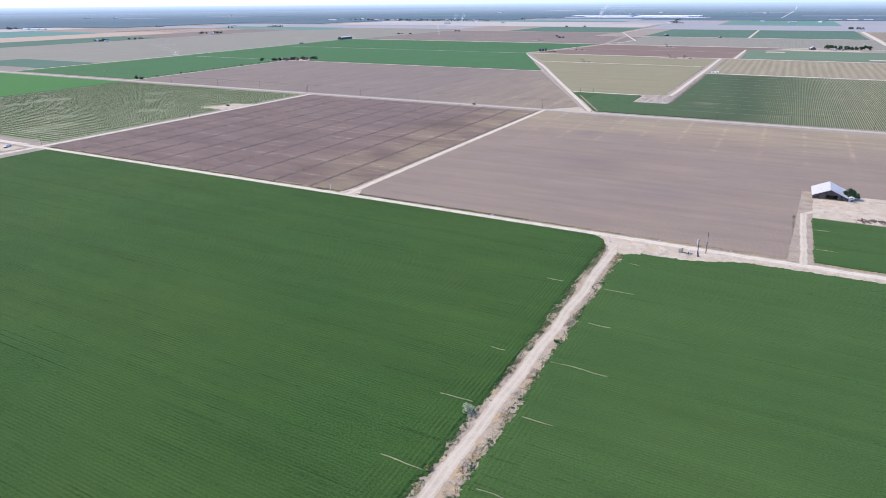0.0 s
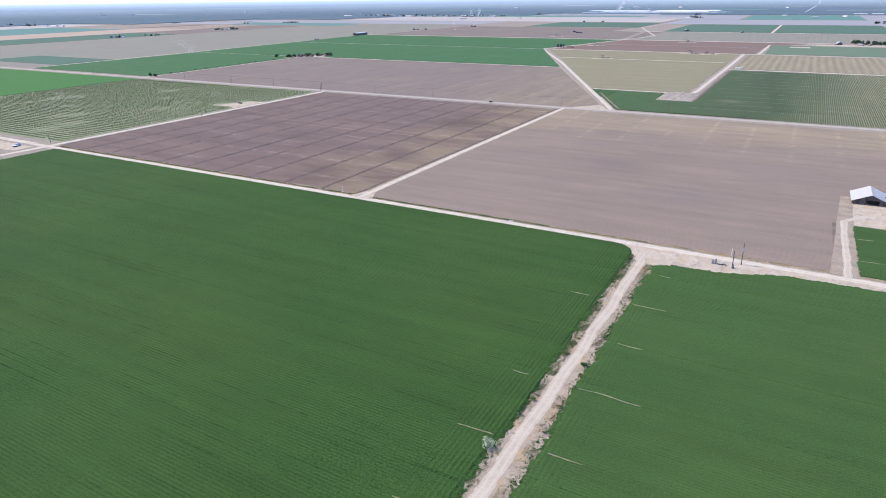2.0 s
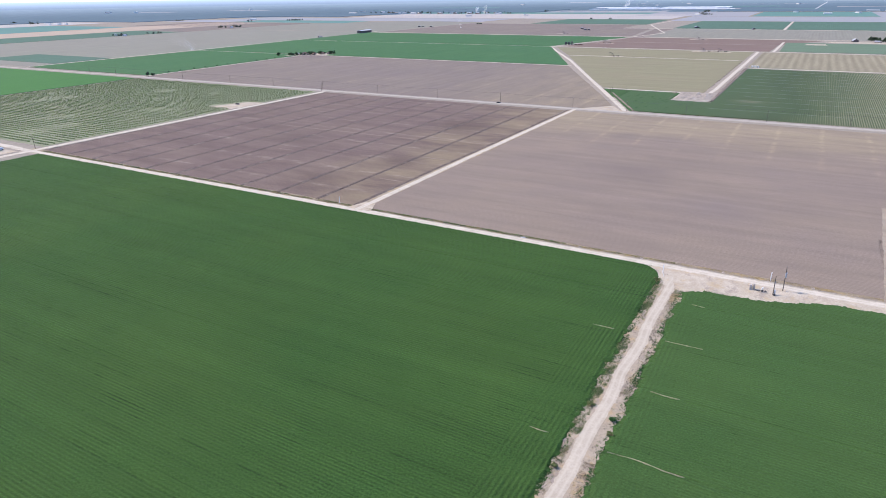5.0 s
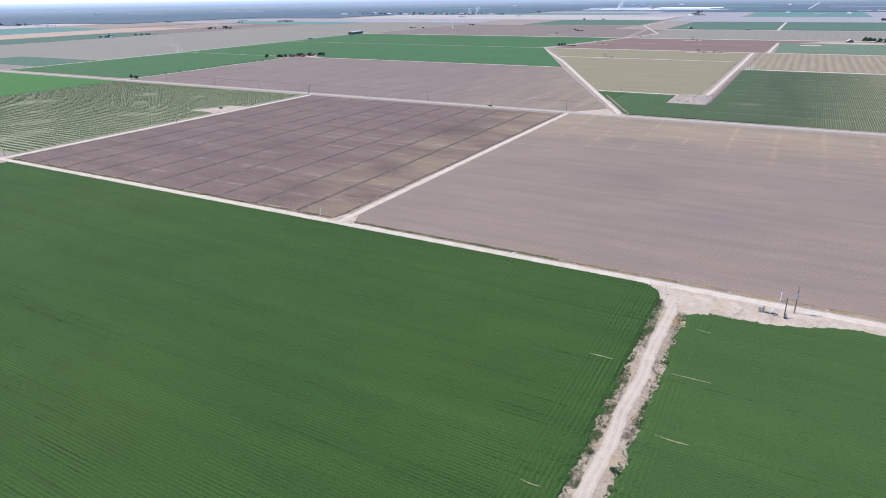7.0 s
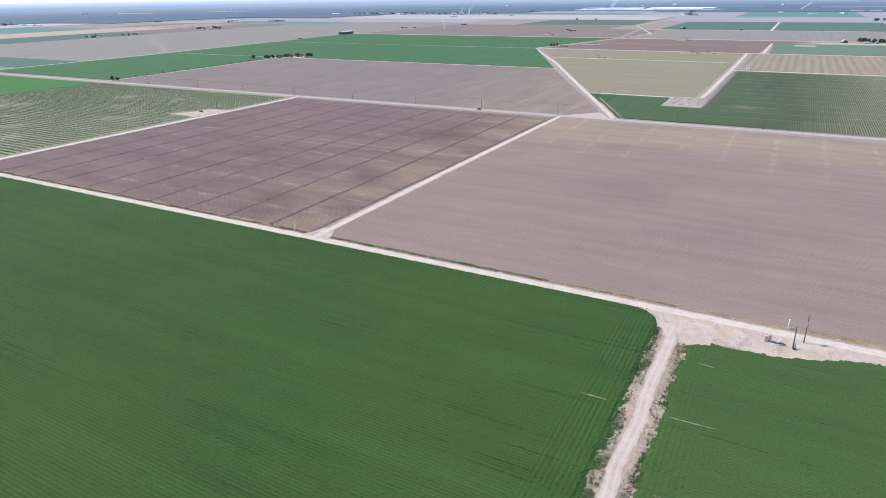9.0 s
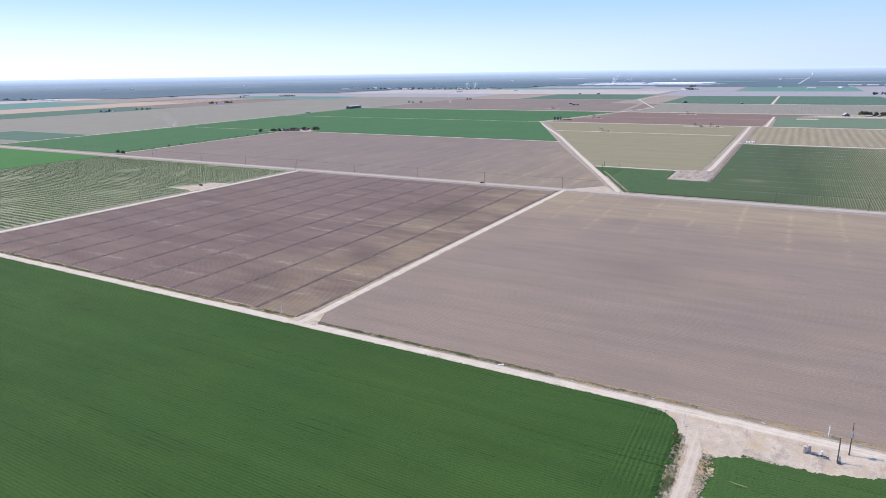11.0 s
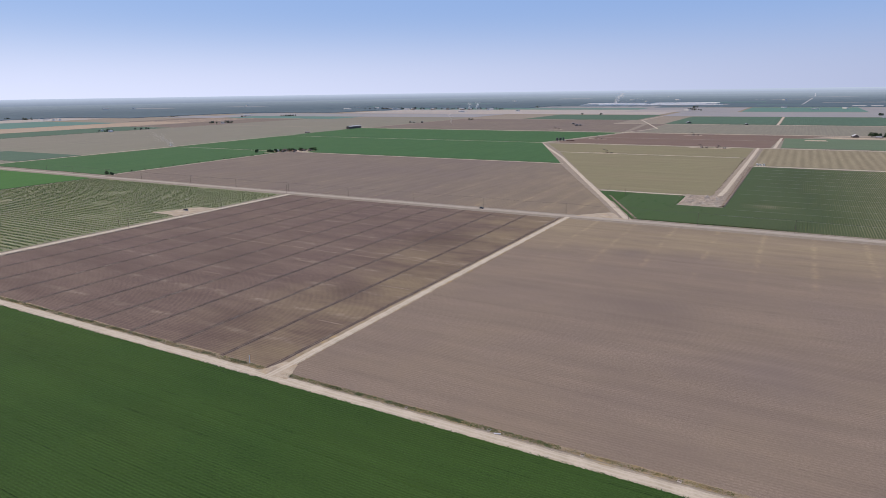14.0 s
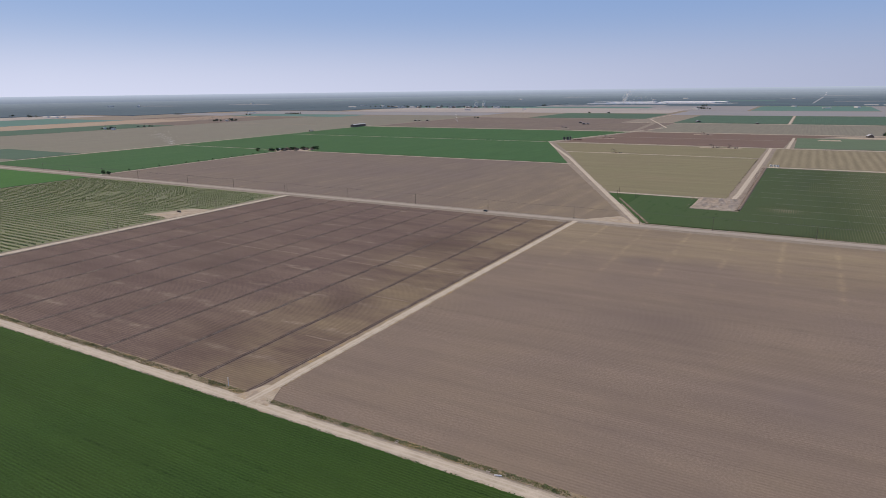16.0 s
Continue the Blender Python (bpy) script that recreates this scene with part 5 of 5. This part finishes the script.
# farmstead between the bare field and the green fields
rng = random.Random(8)
field("yard", [(-1030, 1112), (-955, 1150), (-955, 1190), (-1030, 1180)], YARD, "pale farmyard between trees", z=0.45, step=6, ragged=2, category="yard")
grove_of("dark tree of the farmstead", [(-1028 + 5.5 * k + rng.uniform(-2, 2), 1116 + 5.4 * k + rng.uniform(-9, 9)) for k in list(range(14)) + [0.5 + q for q in range(13)]] + [(-1046, 1108), (-1051, 1112), (-1040, 1104)], 6.0, 21, 200, 0.9, "farmstead trees")
for x, y, w, d, a in ((-1008, 1150, 9, 14, 15), (-990, 1160, 8, 11, 80), (-972, 1168, 7, 10, 10), (-1000, 1137, 6, 8, 40), (-980, 1148, 5, 7, 65), (-1018, 1140, 6, 9, 30), (-963, 1178, 6, 8, 50), (-995, 1150, 5, 7, 20)):
    house("low pale farmhouse among dark trees", x, y, w, d, 2.8, a, WALL_TAN, rng.choice((ROOF_GREY, RUST, RUST, ROOF_METAL)), group="farmhouses")
grove_of("dark round tree at the crossroads", [(-992, 742), (-984, 744), (-976, 741)], 5.0, 22, 420, 0.8, "crossroads trees")
for k in range(13):
    x, y = -996 - 1.0 * k, 790 + 27 * k + rng.uniform(-6, 6)
    grove_of("small dark tree along the field path", [(x, y)], 2.6, 60 + k, 60, 0.7, "path trees")

# hay barn at the far end of the green field
t = house("long open hay barn with a white roof", -1404, 1915, 14, 78, 7.5, 8, BARN_WOOD, ROOF_METAL, 0.16, "hay barn", False)
for k in range(5):
    part("haystack", box(0, -30 + 15 * k, 0, 9, 13, 5.5), STEEL, t)
house("small shed by the field path", -1385, 1655, 6, 16, 3, 5, WALL_TAN, ROOF_GREY, 0.2, "shed", False)

# right-hand farm
house("white farm barn with a grey roof", 51, 1905, 12, 15, 3.6, 12, BARN_WOOD, ROOF_DULL, 0.36, "barn", True)
house("low farmhouse with a grey roof", 96, 1893, 8, 13, 2.7, 60, WALL_TAN, ROOF_GREY)
house("small outbuilding by the farm", 116, 1900, 6, 9, 2.6, 10, WALL_TAN, ROOF_GREY)
grove_of("large dark tree beside the farmhouse", [(84, 1925), (92, 1932), (101, 1927), (126, 1930), (138, 1925), (147, 1932), (132, 1938), (95, 1940), (112, 1928), (156, 1926), (165, 1934), (175, 1928)], 9.0, 23, 420, 1.3, "farm trees")
field("yard", [(-52, 1762), (-6, 1764), (-10, 1800), (-48, 1796)], YARD, "pale gravel pad with farm equipment", z=0.35, step=6, ragged=2, category="yard")
field("yard", [(10, 1850), (160, 1850), (150, 1900), (-20, 1895)], YARD, "pale farmyard", z=0.2, step=8, ragged=3, category="yard")
field("yard", [(150, 1590), (205, 1590), (205, 1625), (150, 1620)], YARD, "pale gravel pad in the green strip", z=0.4, step=6, ragged=2, category="yard")


def pumpjack(x, y, turn, label, s=1.0, dip=16):
    """An oil pumpjack: skid, samson post, walking beam with horse head, crank and counterweight, motor."""
    t = thing("pumpjack", label, "pumpjack", pose(x, y, 0.15, 0, 0, turn) @ Matrix.Diagonal((s, s, s, 1)), "pumpjacks")
    part("skid", box(0, 0, 0, 9.0, 1.8, 0.5), CONCRETE, t)
    for dy in (-0.9, 0.9):
        part("post_leg", cyl((-1.2, dy, 0.5), (0, dy * 0.25, 6.2), 0.16, 0.14, 6), STEEL, t)
        part("post_leg", cyl((1.3, dy, 0.5), (0, dy * 0.25, 6.2), 0.16, 0.14, 6), STEEL, t)
        part("crank", box(3.3, dy * 0.95, 1.0, 0.5, 0.3, 2.2), RUST, t)
        part("counterweight", box(3.5, dy * 1.15, 0.9, 1.5, 0.35, 1.1), RUST, t)
        part("pitman", cyl((3.3, dy * 0.95, 2.9), (3.6, dy * 0.4, 6.3 - 3.6 * math.sin(radians(dip))), 0.09, 0.09, 6), STEEL, t)
    beam = part("walking_beam", box(0, 0, -0.3, 8.6, 0.45, 0.6), STEEL, t)
    beam.matrix_local = pose(0, 0, 6.4, 0, dip, 0)
    head = part("horse_head", prism([(-4.2, 0.5), (-4.9, 0.2), (-5.2, -0.6), (-5.0, -1.5), (-4.5, -1.6), (-4.2, -0.3)], -0.25, 0.25), STEEL, beam)
    part("bridle", cyl((-5.15, 0, 0.4), (-5.15, 0, 5.8), 0.05, 0.05, 4), STEEL, t)
    part("gearbox", box(3.3, 0, 0.5, 1.6, 1.1, 1.5), STEEL, t)
    part("motor", box(4.9, 0, 0.5, 1.2, 1.0, 1.1), RUST, t)
    part("wellhead", cyl((-5.15, 0, -0.1), (-5.15, 0, 1.4), 0.22, 0.16, 8), RUST, t)


for x, y, a in ((-233, 1516, 20), (-200, 1513, 150), (-378, 1342, 10), (-300, 1880, 35), (-492, 1688, 200), (-723, 2036, 60)):
    field("well_pad", [(x - 22, y - 7), (x + 22, y - 7), (x + 22, y + 7), (x - 22, y + 7)], YARD, "pale dirt pad of an oil well", z=0.18, step=3, ragged=1.5, category="well pad")
    pumpjack(x, y, a, "dark steel oil pumpjack on a dirt pad", 0.95, 18 if a < 100 else -14)
    for dx, w, h in ((9.5, 2.2, 1.9), (13.0, 1.4, 2.4)):
        t = thing("control_cabinet", "dark steel control cabinet beside an oil pumpjack", "cabinet", pose(x + dx, y + 2.0, 0.15, 0, 0, a), "well cabinets")
        part("body", box(0, 0, 0, w, 1.4, h), STEEL, t)
        part("lid", box(0, 0, h, w + 0.2, 1.6, 0.1), RUST, t)


def tank(x, y, r, h, label, material):
    t = thing("tank", label, "tank", Matrix.Translation(bend(x, y, 0.15)), "storage tanks")
    part("shell", cyl((0, 0, -0.1), (0, 0, h), r, r, 20), material, t)
    part("lid", cyl((0, 0, h), (0, 0, h + r * 0.25), r * 1.02, r * 0.15, 20), material, t)
    part("ladder", box(0, -r - 0.15, 0, 0.5, 0.12, h + 0.5), STEEL, t)


for k in range(3):
    tank(-114 + 4.4 * k, 1233, 1.7, 2.2, "round white storage tank beside the farm road", WHITE_PIPE)
for x, y, r, h in ((-566, 1606, 2.6, 6.5), (-560, 1612, 2.6, 6.5), (-552, 1610, 1.8, 7.5)):
    tank(x, y, r, h, "dark upright oil tank by the canal road", STEEL)
for x, y in ((-540, 1604), (-533, 1607), (-526, 1604)):
    t = thing("separator", "rusty horizontal oil separator vessel", "separator", pose(x, y, 0.15, 0, 0, 15), "separators")
    part("vessel", cyl((-3, 0, 1.6), (3, 0, 1.6), 1.1, 1.1, 12), RUST, t)
    for dx in (-2, 2):
        part("saddle", box(dx, 0, 0, 0.4, 1.6, 0.8), STEEL, t)
for x, y, w in ((-724, 2252, 10), (-712, 2256, 7), (-1430, 2322, 9), (-1410, 2318, 6), (-1380, 2330, 8), (-760, 2330, 10), (-215, 2420, 8), (-400, 2480, 14)):
    house("small dark equipment shed out in the fields", x, y, w, w * 1.4, 3.2, 20, STEEL, ROOF_GREY, 0.2, "equipment shed", False, "field sheds")

# a dark car on the paved road
t = thing("car", "dark car driving along the paved road", "car", pose(-338, 722.3, 0.3, 0, 0, -90))
bm = prism([(-0.92, 0.3), (0.92, 0.3), (0.95, 0.8), (0.86, 0.95), (-0.86, 0.95), (-0.95, 0.8)], -2.3, 2.3)
bmesh.ops.bevel(bm, geom=bm.edges[:], offset=0.08, segments=2, affect="EDGES")
part("body", bm, CAR_PAINT, t)
bm = bmesh.new()
lower = [bm.verts.new(c) for c in ((-0.84, -1.9, 0.94), (0.84, -1.9, 0.94), (0.84, 1.0, 0.94), (-0.84, 1.0, 0.94))]
upper = [bm.verts.new(c) for c in ((-0.66, -1.35, 1.45), (0.66, -1.35, 1.45), (0.66, 0.35, 1.45), (-0.66, 0.35, 1.45))]
for k in range(4):
    bm.faces.new((lower[k], lower[(k + 1) % 4], upper[(k + 1) % 4], upper[k]))
bm.faces.new(upper)
part("cabin", bm, GLASS, t)
part("roof", box(0, -0.5, 1.44, 1.3, 1.7, 0.05), CAR_PAINT, t)
for dx in (-0.85, 0.85):
    for dy in (-1.4, 1.4):
        part("wheel", cyl((dx - 0.1, dy, 0.32), (dx + 0.1, dy, 0.32), 0.33, 0.33, 14), RUBBER, t)

# trees and buildings of the far plain
far_spots = ((-2235, 2112, 7, 12), (-2163, 1512, 8, 9), (-2160, 1642, 4, 8), (-2265, 2061, 6, 9), (-3766, 2100, 6, 14), (-2536, 2788, 8, 9), (-2500, 2810, 6, 8), (-590, 3860, 5, 14), (-560, 3850, 5, 11),
             (235, 3230, 7, 11), (205, 3240, 5, 9), (-1690, 4400, 4, 12), (-1284, 2581, 3, 7), (-3200, 2600, 5, 9), (-640, 4350, 6, 12), (-2700, 2640, 4, 8), (-4000, 2120, 5, 10), (-1010, 3220, 3, 7), (-900, 3200, 3, 7))
for k, (x, y, n, h) in enumerate(far_spots):
    r = random.Random(k)
    grove_of("distant dark tree on the plain", [(x + r.uniform(-1, 1) * 6 * n ** 0.7, y + r.uniform(-20, 20)) for _ in range(n)], h * 0.85, 100 + k, 44, 2.2, "distant trees", HAZED_LEAF)
r = random.Random(4)
grove_of("distant dark tree by the packing sheds", [(-2850 + 33 * k + r.uniform(-12, 12), 4020 + r.uniform(-60, 60)) for k in range(34)], 11, 130, 36, 2.6, "distant trees", HAZED_LEAF)
for k in range(18):
    house("distant pale packing shed", -2780 + 55 * k + r.uniform(-14, 14), 3985 + r.uniform(-25, 60), r.uniform(12, 20), r.uniform(20, 45), r.uniform(4, 7), r.uniform(-10, 90), r.choice((WALL_WHITE, WALL_TAN)), r.choice((ROOF_METAL, ROOF_GREY, ROOF_METAL)), 0.15, "packing shed", False, "packing sheds")
for x, y, w, d, a in ((-3000, 3950, 16, 60, 85), (-3560, 2105, 14, 80, 80), (-3650, 2110, 10, 60, 80), (-3500, 2115, 10, 40, 80), (215, 4560, 12, 60, 80), (300, 4540, 14, 50, 80), (380, 4560, 12, 40, 80), (-610, 3840, 14, 30, 60), (-2130, 1500, 8, 14, 20), (-2200, 1515, 8, 12, 60), (-2230, 2080, 9, 14, 20)):
    house("distant pale farm building", x, y, w, d, 5, a, WALL_WHITE, ROOF_METAL, 0.15, "farm building", False, "distant buildings")

# white sheeting over distant beds
for x0, x1, y0, y1 in ((-1560, -1000, 4960, 5060), (-1480, -1130, 5200, 5330), (-1100, -700, 5180, 5290), (-1660, -1180, 5460, 5620), (-1130, -650, 5420, 5700), (-980, -560, 5020, 5080)):
    box_field("sheeted_bed", x0, x1, y0, y1, PLASTIC_SHEET, "distant crop beds under white sheeting", z=4.0, step=60, ragged=4, category="sheeted beds")
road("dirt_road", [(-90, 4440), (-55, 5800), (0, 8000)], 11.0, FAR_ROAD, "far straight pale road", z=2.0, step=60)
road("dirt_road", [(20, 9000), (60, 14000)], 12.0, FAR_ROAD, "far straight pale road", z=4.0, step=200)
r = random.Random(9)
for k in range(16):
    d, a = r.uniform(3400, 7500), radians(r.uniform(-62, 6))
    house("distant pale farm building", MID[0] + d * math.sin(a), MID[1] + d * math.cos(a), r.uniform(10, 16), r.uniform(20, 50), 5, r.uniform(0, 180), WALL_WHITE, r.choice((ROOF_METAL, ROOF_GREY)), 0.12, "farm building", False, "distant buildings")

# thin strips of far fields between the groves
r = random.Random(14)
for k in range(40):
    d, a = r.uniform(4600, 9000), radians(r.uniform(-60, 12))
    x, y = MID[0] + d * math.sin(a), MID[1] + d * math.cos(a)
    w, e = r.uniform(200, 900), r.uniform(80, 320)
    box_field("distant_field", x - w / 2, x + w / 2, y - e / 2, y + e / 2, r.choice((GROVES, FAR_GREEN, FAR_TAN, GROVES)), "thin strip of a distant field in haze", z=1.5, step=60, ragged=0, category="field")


# ---- drifting dust: specks too small to see singly ----
DUST = plain("dust", (0.9, 0.88, 0.86), 1.0, 0.0, 0.05)


def dust(x, y, w, h, drift, seed, specks, size):
    """A thin column of dust, wider, thinner and further off as it rises."""
    rng = np.random.default_rng(seed)
    px, py, pz = bend(x, y, 0.0)
    u = rng.random((specks, 1)) ** 1.3
    a = rng.normal(0, 1, (specks, 3)) * w * (0.25 + 0.75 * u)
    c = np.array([px, py, pz + 0.5]) + a * (1, 1, 0.5) + np.concatenate([drift * u ** 1.6, 0 * u, h * u], 1)
    c[:, 2] = np.maximum(c[:, 2], pz + 0.4)
    d, e = rng.normal(0, size, (specks, 3)), rng.normal(0, size, (specks, 3))
    v = np.stack([c - d, c + e, c + d, c - e], 1).reshape(-1, 3)
    stuff("dust_plume", v, np.arange(len(v)).reshape(-1, 4), DUST, "thin pale plume of drifting field dust", "dust")


dust(-1387, 1165, 14, 30, -70, 1, 1500, 0.13)
dust(-1300, 5000, 13, 75, 45, 2, 1500, 0.6)
dust(-1250, 4990, 70, 12, 160, 6, 1100, 0.5)
dust(-1990, 4050, 8, 42, 12, 3, 500, 0.5)
dust(-2050, 4060, 8, 36, 8, 4, 450, 0.5)
dust(-1225, 2290, 4, 36, -8, 5, 250, 0.25)
